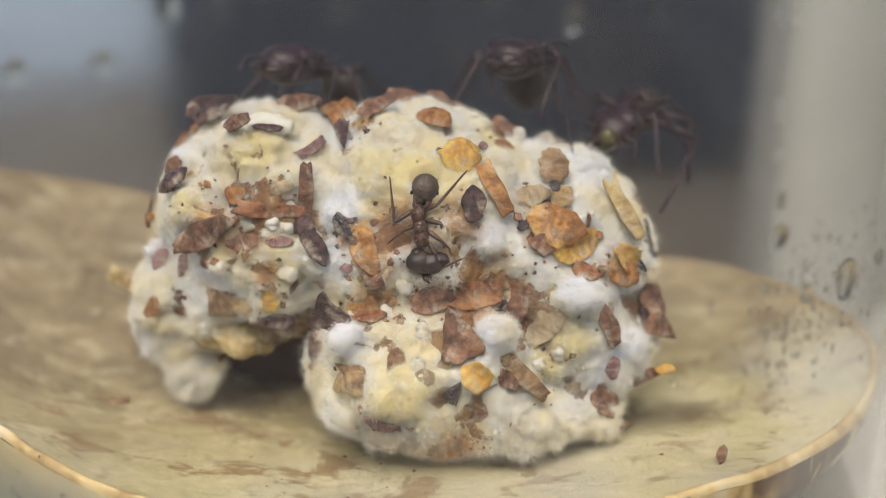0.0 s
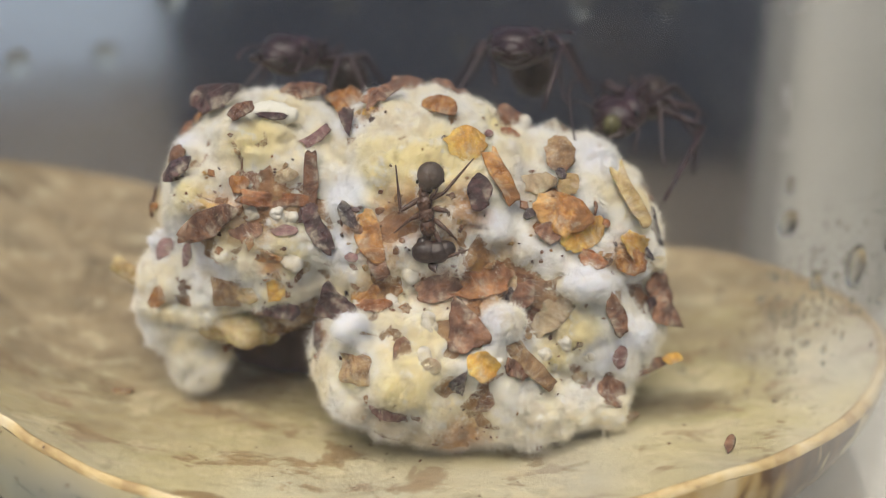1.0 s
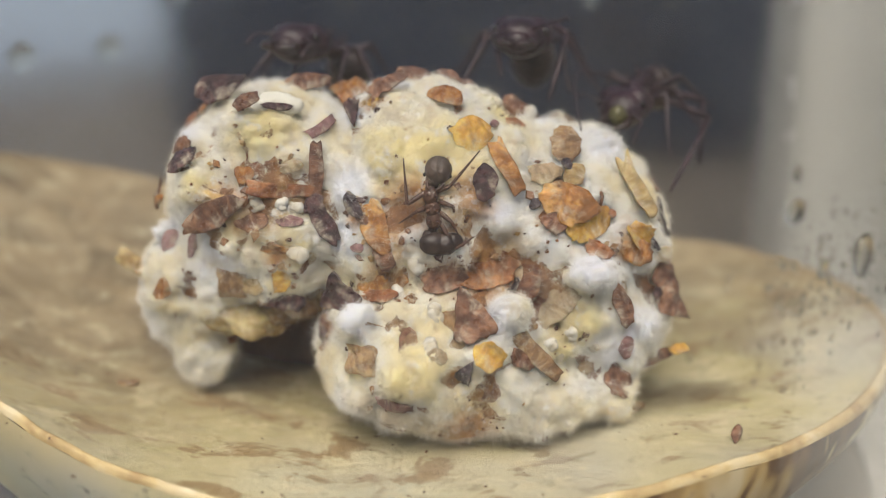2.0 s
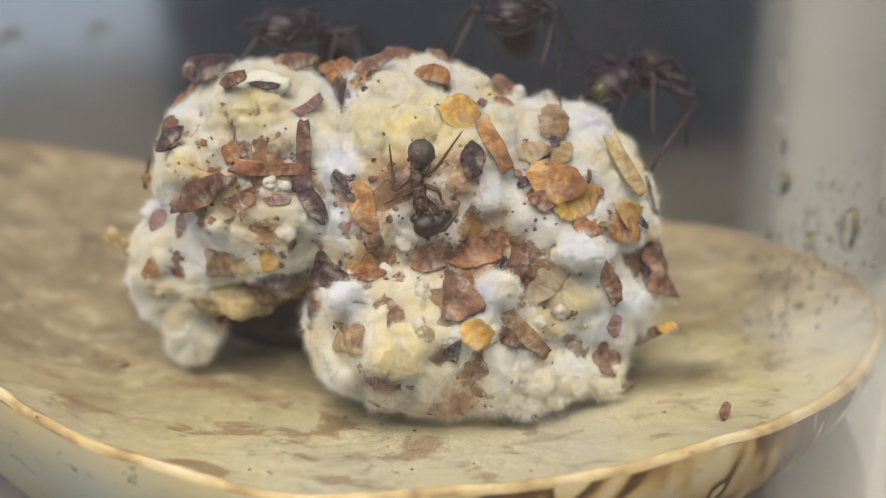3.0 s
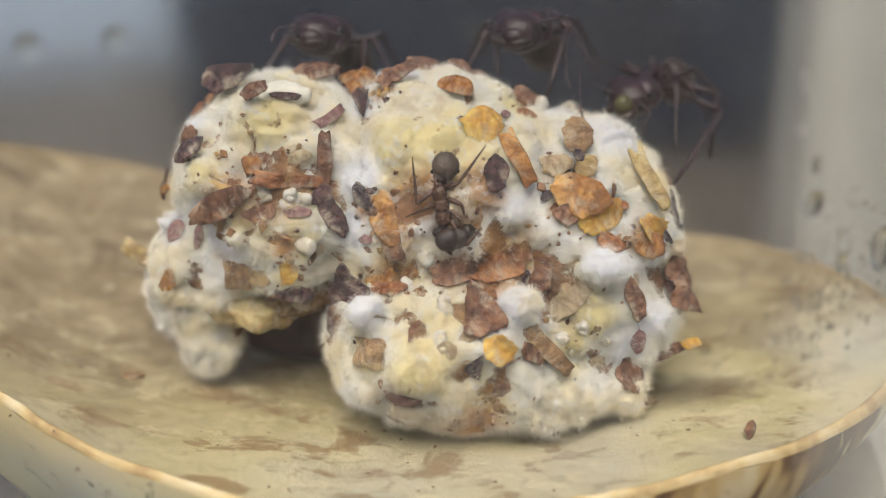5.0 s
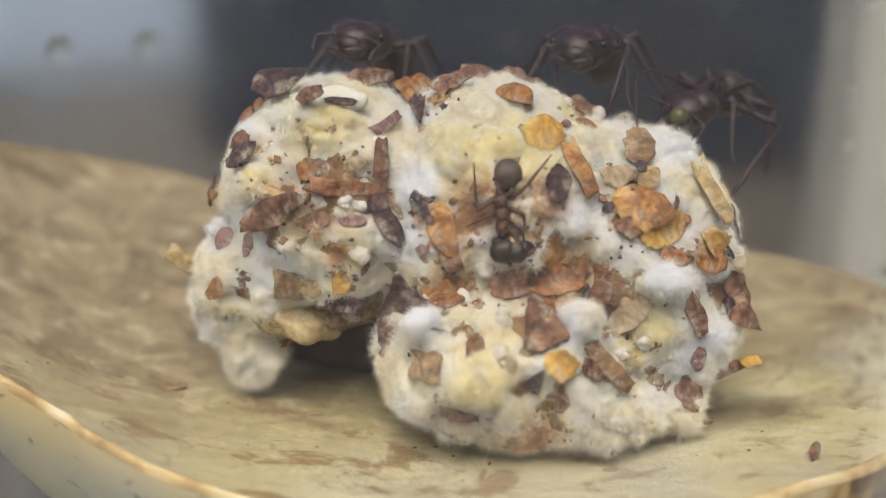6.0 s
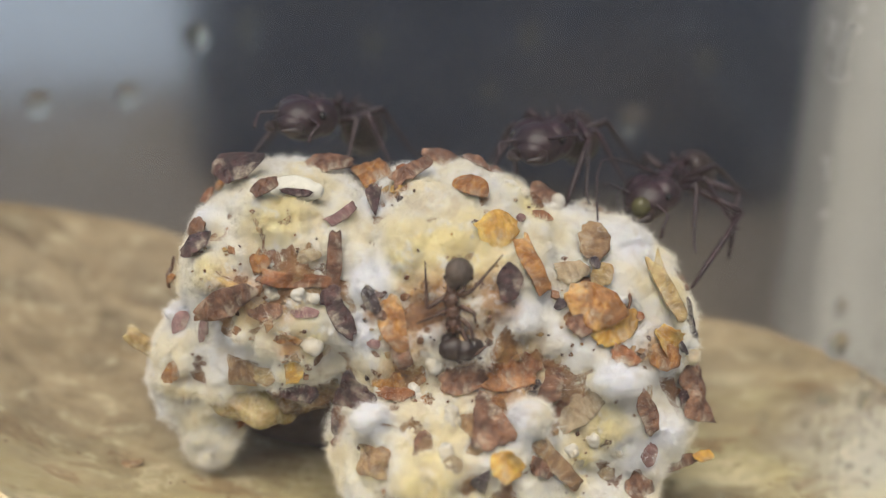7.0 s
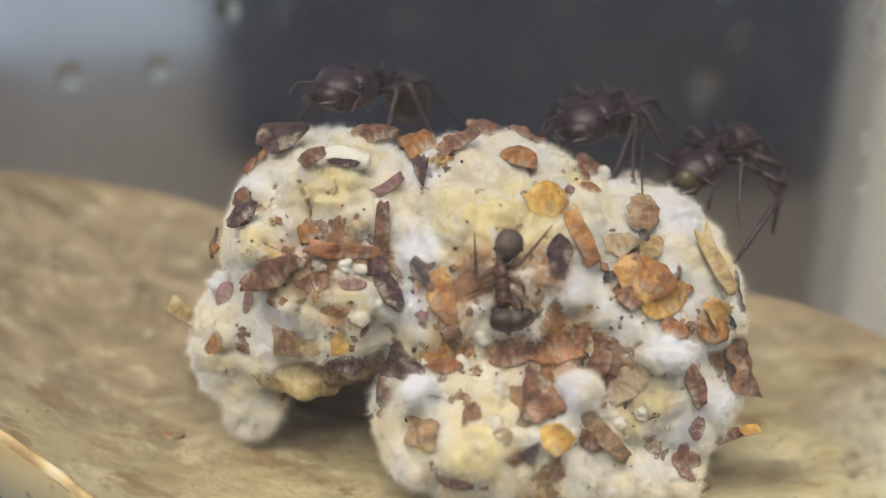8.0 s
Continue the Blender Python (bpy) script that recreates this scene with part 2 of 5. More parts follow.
def make_shell_outer():
    k = Mat("shell_outer", 0.35, 0.45)
    x = k.part_z()[0]
    side = k.t.nodes.new("ShaderNodeMapRange")
    k.set(side, "Value", x)
    side.inputs["From Min"].default_value, side.inputs["From Max"].default_value = -6 * MM, 8 * MM
    flame = k.noise(0.085, 2, 0.45, 2.6, k.stretch(1.0, 1.0, 0.9))
    right = k.ramp(flame, (0.40, (0.62, 0.56, 0.38)), (0.455, (0.58, 0.44, 0.20)), (0.48, (0.07, 0.035, 0.014)), (0.53, (0.14, 0.072, 0.026)), (0.57, (0.48, 0.33, 0.13)), (0.66, (0.62, 0.52, 0.32)))
    left = k.ramp(k.noise(0.12, 4, 0.6), (0.3, (0.48, 0.43, 0.24)), (0.5, (0.42, 0.45, 0.35)), (0.7, (0.38, 0.43, 0.41)))
    depth = k.t.nodes.new("ShaderNodeMapRange")
    k.set(depth, "Value", k.part_z()[2])
    depth.inputs["From Min"].default_value, depth.inputs["From Max"].default_value = 7.5 * MM, 12.0 * MM
    left = k.mix(k.mix(0.2, depth.outputs[0], k.noise(0.4, 4)), left, (0.58, 0.45, 0.22))
    left = k.mix(k.ramp(k.noise(0.7, 4), (0.64, 0.0), (0.72, 0.8)), left, (0.10, 0.10, 0.09))
    k.color(k.mix(side.outputs[0], left, right))
    k.bump(k.noise(1.0, 5), 0.25, 0.15)
    return k.m


def make_chitin(name, tone, rough=0.33):
    k = Mat(name, rough, 0.5)
    c = k.mix(k.ramp(k.noise(1.0, 4), (0.35, 0.0), (0.65, 1.0)), tone, tuple(v * 0.45 for v in tone))
    k.color(k.mix(k.ramp(k.noise(5.0, 3), (0.6, 0.0), (0.75, 0.3)), c, (0.20, 0.15, 0.12)))
    k.bump(k.noise(4.0, 5, 0.75), 0.5, 0.08)
    return k.m


def make_glass():
    k = Mat("glass", 0.02, 0.5)
    k.color((0.98, 0.985, 0.975))
    k.set(k.b, "Transmission Weight", 1.0)
    k.set(k.b, "IOR", 1.46)
    # fine condensation clouds the cool far side of the jar
    far = k.t.nodes.new("ShaderNodeMapRange")
    k.set(far, "Value", k.part_z()[1])
    far.inputs["From Min"].default_value, far.inputs["From Max"].default_value = 0.0, 14 * MM
    k.set(k.b, "Roughness", k.math("MULTIPLY_ADD", far.outputs[0], k.ramp(k.noise(0.12, 4, 0.6), (0.3, 0.15), (0.7, 0.27)), 0.015))
    film = k.t.nodes.new("ShaderNodeBsdfTranslucent")
    film.inputs["Color"].default_value = (0.62, 0.78, 1.0, 1)
    both = k.t.nodes.new("ShaderNodeMixShader")
    k.set(both, 0, k.ramp(k.noise(0.07, 4, 0.6), (0.3, 0.005), (0.75, 0.015)))
    k.t.links.new(k.b.outputs[0], both.inputs[1])
    k.t.links.new(film.outputs[0], both.inputs[2])
    k.t.links.new(both.outputs[0], k.t.nodes["Material Output"].inputs[0])
    return k.m


def make_water():
    k = Mat("water", 0.03, 0.5)
    k.color((0.97, 0.96, 0.88))
    k.set(k.b, "Transmission Weight", 1.0)
    k.set(k.b, "IOR", 1.33)
    return k.m


def make_plain(name, a, b, per_mm, rough=0.6, relief=0.2):
    k = Mat(name, rough, 0.35)
    c = k.mix(k.ramp(k.noise(per_mm, 5), (0.3, 0.0), (0.7, 1.0)), a, b)
    k.color(k.mix(0.25, c, k.ramp(k.noise(per_mm * 12, 4), (0.3, 0.7), (0.7, 1.0)), "MULTIPLY"))
    k.bump(k.noise(per_mm * 15, 5), relief, 0.2)
    return k.m


FUNGUS, PULP = make_fungus(), make_pulp()
HYPHA = make_hypha()
LEAF = {
    "b": make_leaf("leaf_brown", (0.37, 0.205, 0.125), (0.17, 0.085, 0.055)),
    "d": make_leaf("leaf_maroon", (0.15, 0.075, 0.072), (0.055, 0.030, 0.033)),
    "o": make_leaf("leaf_orange", (0.66, 0.37, 0.13), (0.36, 0.17, 0.06), 0.35, 0.3),
    "y": make_leaf("leaf_yellow", (0.80, 0.55, 0.15), (0.60, 0.34, 0.08), 0.35, 0.3),
    "t": make_leaf("leaf_tan", (0.48, 0.35, 0.19), (0.27, 0.17, 0.09), 0.45, 0.2),
    "s": make_leaf("leaf_straw", (0.60, 0.49, 0.26), (0.42, 0.31, 0.14), 0.4, 0.3),
    "r": make_leaf("leaf_rust", (0.50, 0.24, 0.11), (0.28, 0.12, 0.055), 0.38, 0.3),
    "n": make_leaf("leaf_black", (0.12, 0.09, 0.095), (0.045, 0.036, 0.042), 0.3),
    "w": make_leaf("leaf_soaked", (0.60, 0.52, 0.37), (0.42, 0.33, 0.21), 0.5, 0.3),
    "c": make_leaf("leaf_pale", (0.72, 0.68, 0.55), (0.60, 0.52, 0.38), 0.5, 0.3),
    "p": make_leaf("leaf_purple", (0.40, 0.25, 0.24), (0.24, 0.13, 0.13)),
}
WET_STRAW = make_leaf("wet_straw", (0.48, 0.40, 0.21), (0.36, 0.27, 0.12), 0.22, 0.4)
WET_TAN = make_leaf("wet_tan", (0.42, 0.31, 0.16), (0.26, 0.17, 0.08), 0.24, 0.4)
SHELL_IN, SHELL_OUT = make_shell_inner(), make_shell_outer()
CHITIN, CHITIN_DARK = make_chitin("chitin_brown", (0.090, 0.044, 0.027)), make_chitin("chitin_dark", (0.040, 0.024, 0.019), 0.34)
CHITIN_HEAD = make_chitin("chitin_head", (0.105, 0.074, 0.056), 0.5)
CHITIN_RED = make_chitin("chitin_red", (0.036, 0.016, 0.020), 0.36)
AMBER_BEAD = make_plain("amber_bead", (0.10, 0.095, 0.04), (0.06, 0.05, 0.025), 0.8, 0.08, 0.0)
EYE_BLACK = make_plain("eye_black", (0.01, 0.01, 0.01), (0.02, 0.015, 0.015), 1.0, 0.12, 0.0)
GLASS, WATER = make_glass(), make_water()
TABLE = make_plain("table_top", (0.13, 0.108, 0.082), (0.092, 0.077, 0.060), 0.02, 0.55)
SLATE = make_plain("dark_card", (0.003, 0.009, 0.028), (0.005, 0.012, 0.034), 0.01, 0.9)
PAPER = make_plain("white_paper", (0.66, 0.80, 0.98), (0.58, 0.73, 0.93), 0.01, 0.7)
BEIGE = make_plain("pale_beige", (0.54, 0.53, 0.48), (0.43, 0.42, 0.37), 0.02, 0.5)
# the shade of the hollow under the overhang, put into a dark brown
HOLLOW_SHADE = make_plain("hollow_shade", (0.10, 0.055, 0.035), (0.035, 0.02, 0.016), 0.5, 0.7, 0.8)
CRUMB = make_plain("crumb", (0.22, 0.13, 0.08), (0.08, 0.05, 0.04), 0.8, 0.7)


# ---- building helpers: all measures below are in millimetres ----
def finish(bm, name, material, smooth=True):
    bmesh.ops.scale(bm, vec=(MM, MM, MM), verts=bm.verts)
    me = bpy.data.meshes.new(name)
    bm.to_mesh(me)
    bm.free()
    me.materials.append(material)
    if smooth:
        me.polygons.foreach_set("use_smooth", [True] * len(me.polygons))
    return me


def thing(name, x, y, z, label, category, group="", kind=""):
    ob = new(name)
    ob.empty_display_size = 0.002
    ob.location = (x * MM, y * MM, z * MM)
    return tagged(ob, label, category, group, kind)


def part(name, bm, material, parent, label="", m=None, smooth=True):
    me = bm if isinstance(bm, bpy.types.Mesh) else finish(bm, name, material, smooth)
    ob = new(name, me)
    ob.parent = parent
    if m is not None:
        ob.matrix_basis = m
    return tagged(ob, label)


def shift(x, y, z):
    return Matrix.Translation((x * MM, y * MM, z * MM))


def ball(bm, c, r, sub=3, turn=None):
    r = r if isinstance(r, tuple) else (r, r, r)
    m = Matrix.Translation(c) @ (turn or Matrix()) @ Matrix.Diagonal((*r, 1))
    return bmesh.ops.create_icosphere(bm, subdivisions=sub, radius=1, matrix=m)["verts"]


def rough_up(bm, amount, size, seed=0.0):
    bm.normal_update()
    for v in bm.verts:
        v.co += v.normal * amount * noise.fractal(v.co / size + Vector((seed, seed * 1.7, 3)), 1.0, 2.0, 4)


def tube(bm, points, radii, sides=8):
    """A limb: a tube along the points with a radius at each."""
    points = [Vector(p) for p in points]
    rings = []
    for i, p in enumerate(points):
        way = (points[min(i + 1, len(points) - 1)] - points[max(i - 1, 0)]).normalized()
        a = way.orthogonal().normalized() if i == 0 else (a - way * a.dot(way)).normalized()
        b = way.cross(a)
        rings.append([bm.verts.new(p + radii[i] * (a * math.cos(s) + b * math.sin(s))) for s in (2 * math.pi * n / sides for n in range(sides))])
    for r, s in zip(rings, rings[1:]):
        for n in range(sides):
            bm.faces.new((r[n], r[(n + 1) % sides], s[(n + 1) % sides], s[n]))
    bm.faces.new(rings[0][::-1])
    bm.faces.new(rings[-1])


def curve_points(points, steps=6):
    """A smooth line through the points."""
    pts = [Vector(p) for p in points]
    out = []
    for i in range(len(pts) - 1):
        p0, p1, p2, p3 = pts[max(i - 1, 0)], pts[i], pts[i + 1], pts[min(i + 2, len(pts) - 1)]
        for n in range(steps):
            t = n / steps
            out.append(0.5 * (2 * p1 + (p2 - p0) * t + (2 * p0 - 5 * p1 + 4 * p2 - p3) * t * t + (3 * p1 - p0 - 3 * p2 + p3) * t**3))
    return out + [pts[-1]]


def lathe(bm, profile, steps=96, c=(0, 0)):
    """A body of revolution round a vertical axis; the profile of radius and height is closed."""
    rings = [[bm.verts.new((c[0] + r * math.cos(a), c[1] + r * math.sin(a), z)) for a in (2 * math.pi * n / steps for n in range(steps))] for r, z in profile]
    for r, s in zip(rings, rings[1:] + rings[:1]):
        for n in range(steps):
            bm.faces.new((r[n], r[(n + 1) % steps], s[(n + 1) % steps], s[n]))
    bmesh.ops.recalc_face_normals(bm, faces=bm.faces)


def box(bm, lo, hi, bevel=0.0, segments=3):
    c = [(a + b) / 2 for a, b in zip(lo, hi)]
    made = bmesh.ops.create_cube(bm, size=1, matrix=Matrix.Translation(c) @ Matrix.Diagonal((*(b - a for a, b in zip(lo, hi)), 1)))
    if bevel:
        bmesh.ops.bevel(bm, geom=list({e for v in made["verts"] for e in v.link_edges}), offset=bevel, segments=segments, affect="EDGES", profile=0.5)


# ---- the setting ----
FLOOR = -10.5
bm = bmesh.new()
box(bm, (-500, -260, FLOOR - 30), (500, 640, FLOOR), 2)
tagged(new("table", finish(bm, "table", TABLE)), "grey-brown matt table top under the jar", "table", kind="structure")

bm = bmesh.new()
box(bm, (-39.8, 140, FLOOR), (37.5, 182, 40), 3)
tagged(new("dark_box", finish(bm, "dark_box", SLATE)), "dark slate-blue box standing behind the jar", "box")
bm = bmesh.new()
box(bm, (-60, -20, 0), (60, 20, 55), 3)
ob = tagged(new("white_box", finish(bm, "white_box", PAPER)), "bluish-white cardboard box on the table", "box")
ob.matrix_basis = shift(-93, 190, FLOOR) @ pose(0, 0, 0, 0, 0, 18)
# added box: its pale face imitates the bright band in the jar's glass side
bm = bmesh.new()
box(bm, (22.7, 88, FLOOR), (78, 104, 40), 3.5, 6)
tagged(new("plastic_box", finish(bm, "plastic_box", BEIGE)), "pale beige rounded box added for the bright band at the jar's edge", "box")

# added sheet that brightens the strip where the jar's edge looks pale
bm = bmesh.new()
box(bm, (26.2, 50, FLOOR), (60, 87, FLOOR + 0.4), 0.1, 1)
tagged(new("card_sheet", finish(bm, "card_sheet", BEIGE)), "pale sheet added on the table for the bright strip beside the jar", "card")

# ---- the jar ----
JAR, JAR_R = (-6.0, 72.5), 30.6
jar = thing("jar", *JAR, FLOOR, "clear round jar with misted walls and droplets inside", "jar")
bm = bmesh.new()
R1, R2 = JAR_R, JAR_R + 1.3
lathe(bm, [(R1, 1.32), (R1, 1.5), (R1, 49.7), (R1, 50), (R1 + 0.2, 50.8), (R1 + 0.65, 51.1), (R2 - 0.2, 50.8), (R2, 50), (R2, 49.7), (R2, 1.5), (R2, 1.32), (R2 - 0.05, 1.24), (R1 + 0.05, 1.24)], 128)
wall = part("wall", bm, GLASS, jar)
bm = bmesh.new()
lathe(bm, [(0.03, 0.0), (0.02, 0.02), (0.02, 1.18), (0.03, 1.2), (R2 - 0.5, 1.2), (R2 - 0.2, 1.1), (R2, 0.8), (R2 - 0.1, 0.3), (R2 - 0.5, 0.02), (R2 - 0.8, 0.0)], 128)
base = part("base", bm, GLASS, jar)
wall.visible_shadow = base.visible_shadow = False

# ---- the shell dish ----
SHELL_C = (-6.0, 64.0)
# the outline: angle, distance from the centre, height of the rim
OUTLINE = ((-180, 28.0, 7.4), (-160, 22.5, 4.4), (-140, 18.4, 2.6), (-112, 16.3, 1.0), (-85, 16.8, 0.6), (-58, 17.6, 0.4), (-32, 21.6, 0.8), (-15, 25.4, 1.0),
           (2, 29.3, 1.3), (14, 30.6, 1.3), (34, 29.5, 0.9), (62, 22.5, 0.6), (92, 21.0, 0.7), (118, 24.5, 1.9), (138, 30.0, 5.0), (158, 31.5, 8.2))


def outline(a):
    """The rim's distance and height at an angle, on a smooth closed line."""
    d = (math.degrees(a) + 180) % 360 - 180
    n = len(OUTLINE)
    i = max(k for k in range(n) if OUTLINE[k][0] <= d + 1e-6)
    keys = [OUTLINE[(i + k) % n] for k in (-1, 0, 1, 2)]
    end = keys[2][0] if keys[2][0] > keys[1][0] else keys[2][0] + 360
    t = (d - keys[1][0]) / (end - keys[1][0])
    out = []
    for c in (1, 2):
        p0, p1, p2, p3 = (k[c] for k in keys)
        out.append(0.5 * (2 * p1 + (p2 - p0) * t + (2 * p0 - 5 * p1 + 4 * p2 - p3) * t * t + (3 * p1 - p0 - 3 * p2 + p3) * t**3))
    return out


def rim_radius(a):
    return outline(a)[0] * (1 + 0.003 * math.sin(11 * a) + 0.002 * math.sin(23 * a))


def rim_height(a):
    return outline(a)[1] + 0.08 * math.sin(9 * a)


def build_shell():
    shell = thing("shell_dish", *SHELL_C, FLOOR + 1.3, "shallow cream seashell dish with brown flame markings outside", "shell")
    steps = 240

    def ring(bm, k, z_of):
        out = []
        for n in range(steps):
            a = 2 * math.pi * n / steps
            r = k * rim_radius(a)
            x, y = r * math.cos(a), r * math.sin(a)
            out.append(bm.verts.new((x, y, z_of(a, k, x, y) - FLOOR - 1.3)))
        return out

    def skin(bm, rings, flip):
        for r, s in zip(rings, rings[1:]):
            for n in range(steps):
                f = (r[n], r[(n + 1) % steps], s[(n + 1) % steps], s[n])
                bm.faces.new(f[::-1] if flip else f)

    def inner(a, k, x, y):
        w = noise.fractal(Vector((x / 6, y / 6, 0)), 1.0, 2.0, 4)
        return -0.9 + (rim_height(a) + 0.9) * k**2.8 + 0.22 * w * min(1, 3 * (1 - k) + 0.2)

    bm = bmesh.new()
    ks = [0.01] + [0.05 * n for n in range(1, 19)] + [0.93, 0.96, 0.984]
    skin(bm, [ring(bm, k, inner) for k in ks], False)
    part("bowl", bm, SHELL_IN, shell)
    bm = bmesh.new()
    rings = [ring(bm, 0.984, inner)]
    for k, dz in ((0.989, 0.05), (0.995, 0.10), (1.002, 0.06), (1.008, -0.10), (1.010, -0.30)):
        rings.append(ring(bm, k, lambda a, k, x, y, dz=dz: rim_height(a) + dz + 0.10 * noise.noise(Vector((x / 1.3, y / 1.3, 5)))))
    skin(bm, rings, False)
    part("lip", bm, LIP, shell, "worn pale cream lip")
    bm = bmesh.new()
    rings = []
    for k, d in ((1.010, 0.0), (1.006, 0.08), (0.988, 0.2), (0.95, 0.36), (0.9, 0.52), (0.8, 0.74), (0.65, 0.92), (0.45, 1.0), (0.02, 1.0)):
        rings.append(ring(bm, k, lambda a, k, x, y, d=d: rim_height(a) - 0.30 + (FLOOR + 1.3 - rim_height(a) + 0.30) * d))
    skin(bm, rings, False)
    part("underside", bm, SHELL_OUT, shell, "outer side with brown flames on cream and grey-green")
    return shell




def make_lip():
    k = Mat("shell_lip", 0.5, 0.35)
    c = k.ramp(k.noise(0.3, 5, 0.65), (0.36, (0.30, 0.20, 0.09)), (0.50, (0.50, 0.38, 0.19)), (0.64, (0.60, 0.52, 0.35)))
    toward_far = k.t.nodes.new("ShaderNodeMapRange")  # browner towards the far side
    k.set(toward_far, "Value", k.part_z()[1])
    toward_far.inputs["From Min"].default_value, toward_far.inputs["From Max"].default_value = -4 * MM, 8 * MM
    k.color(k.mix(k.math("MULTIPLY", toward_far.outputs[0], 0.85), c, (0.24, 0.185, 0.115)))
    k.bump(k.noise(1.5, 6, 0.75), 0.6, 0.25)
    return k.m


LIP = make_lip()
build_shell()

# ---- the fungus garden ----
garden = thing("fungus_garden", *GARDEN, "cottony white fungus garden grown through brown leaf fragments", "fungus")


# where the clumps swell out most: place and radius
PUFFS = ((-4.35, 55.3, 6.38, 0.9), (2.44, 55.65, 6.62, 1.05), (-0.96, 56.03, 6.82, 0.85), (-11.47, 59.4, 8.24, 1.24), (-1.58, 53.47, 4.56, 1.56), (6.3, 57.97, 5.68, 1.26), (-5.21, 58.23, 11.68, 0.92), (-5.39, 57.97, 9.19, 0.71), (6.64, 57.09, 8.37, 1.06), (-3.07, 58.72, 13.25, 1.61), (-12.33, 58.16, 11.71, 1.09), (-9.71, 59.42, 14.07, 1.9), (9.01, 58.93, 5.05, 0.83), (-2.5100000000000002, 54.97, 1.97, 1.1), (-4.48, 55.04, 2.52, 1.08), (-14.94, 60.56, 8.65, 0.69), (-14.13, 60.89, 8.86, 0.58), (7.22, 62.86, 12.82, 1.02), (3.7, 58.48, 8.64, 0.92), (1.81, 57.82, 10.82, 1.07), (-0.07, 62.02, 14.52, 1.39))
# where the pulp shows between them
PATCHES = ((-3.4, 56.9, 10.0, 1.7), (-2.1, 57.2, 10.7, 1.2), (-1.0, 56.8, 8.6, 1.6), (1.1, 57.7, 8.3, 1.9), (-2.9, 57.0, 7.8, 1.4), (0.7, 55.3, 6.3, 1.1),
           (4.6, 58.0, 6.5, 1.6), (3.9, 57.9, 7.7, 1.2), (-10.4, 57.5, 11.3, 1.5), (-12.0, 58.4, 9.8, 1.0), (-8.5, 57.9, 12.0, 1.2), (-7.0, 58.4, 11.2, 1.2),
           (4.8, 59.2, 11.1, 1.5), (6.3, 58.9, 9.8, 1.3), (2.0, 54.8, 2.3, 1.4), (7.0, 58.7, 2.4, 1.5), (2.5, 64.8, 14.2, 1.3), (-13.0, 60.4, 12.9, 0.9),
           (9.4, 60.8, 6.0, 1.3), (-7.0, 57.8, 5.1, 1.8), (-9.6, 58.8, 5.1, 1.4), (-2.1, 54.7, 5.3, 0.8), (-13.8, 59.4, 6.0, 0.7), (-5.1, 60.7, 14.3, 0.8))


def patch(co):
    """How far each place lies inside the patches of pulp, 0 to 1."""
    out = np.zeros(len(co))
    for x, y, z, r in PATCHES:
        d = np.linalg.norm(co - np.array((x, y, z)), axis=1) / r
        out = np.maximum(out, np.clip(1.30 - d, 0, 1))
    return out


def garden_mass():
    rng = random.Random(4)
    bm = bmesh.new()
    lumps = (
        ((-9.3, 63.8, 9.9), (6.0, 6.3, 5.6)), ((-2.0, 64.2, 9.2), (7.3, 7.4, 6.5)), ((4.3, 64.5, 7.5), (6.3, 6.7, 5.9)),
        ((-0.8, 59.3, 3.6), (6.3, 5.3, 4.4)), ((5.9, 62.6, 4.1), (4.8, 4.7, 4.4)), ((-14.6, 61.9, 5.0), (2.2, 2.2, 2.5)), ((-14.0, 61.5, 3.2), (1.0, 1.0, 2.4)), ((-13.4, 61.3, 1.5), (0.45, 0.6, 2.0)), ((4.4, 60.2, 1.5), (4.4, 3.7, 1.9)), ((2.6, 57.9, 1.4), (3.6, 2.8, 1.9)),
        ((-13.2, 61.9, 6.2), (2.9, 2.8, 2.9)), ((-1.5, 69.3, 5.8), (11.0, 5.6, 6.6)), ((-9.6, 60.6, 6.6), (2.6, 2.0, 1.5)),
    )
    for c, r in lumps:
        ball(bm, c, r, 4)
    for n in range(420):
        c, r = lumps[rng.randrange(len(lumps))]
        way = Vector([rng.gauss(0, 1) for _ in range(3)]).normalized()
        p = Vector(c) + Vector([a * b for a, b in zip(way, r)])
        if p.z > 0.2 and not (-11.2 < p.x < -6.8 and p.z < 5.2 and p.y < 63):
            s = rng.choice((0.5, 0.6, 0.8, 1.0, 1.3))
            ball(bm, p - 0.55 * s * way, (s, s, s * rng.uniform(0.75, 1.1)), 2)
    for x, y, z, r in PUFFS:
        ball(bm, (x, y + 0.5 * r, z - 0.15 * r), (r * rng.uniform(0.9, 1.1), 0.95 * r, r * rng.uniform(0.8, 1.0)), 3)
    me = bpy.data.meshes.new("lumps")
    bm.to_mesh(me)
    bm.free()
    ob = new("lumps", me)
    mod = ob.modifiers.new("remesh", "REMESH")
    mod.mode, mod.voxel_size = "VOXEL", 0.15
    joined = bpy.data.meshes.new_from_object(ob.evaluated_get(bpy.context.evaluated_depsgraph_get()))
    bpy.data.objects.remove(ob)
    bpy.data.meshes.remove(me)
    bm = bmesh.new()
    bm.from_mesh(joined)
    bpy.data.meshes.remove(joined)
    bmesh.ops.smooth_vert(bm, verts=bm.verts, factor=0.5, use_axis_x=True, use_axis_y=True, use_axis_z=True)
    bm.normal_update()
    return bm


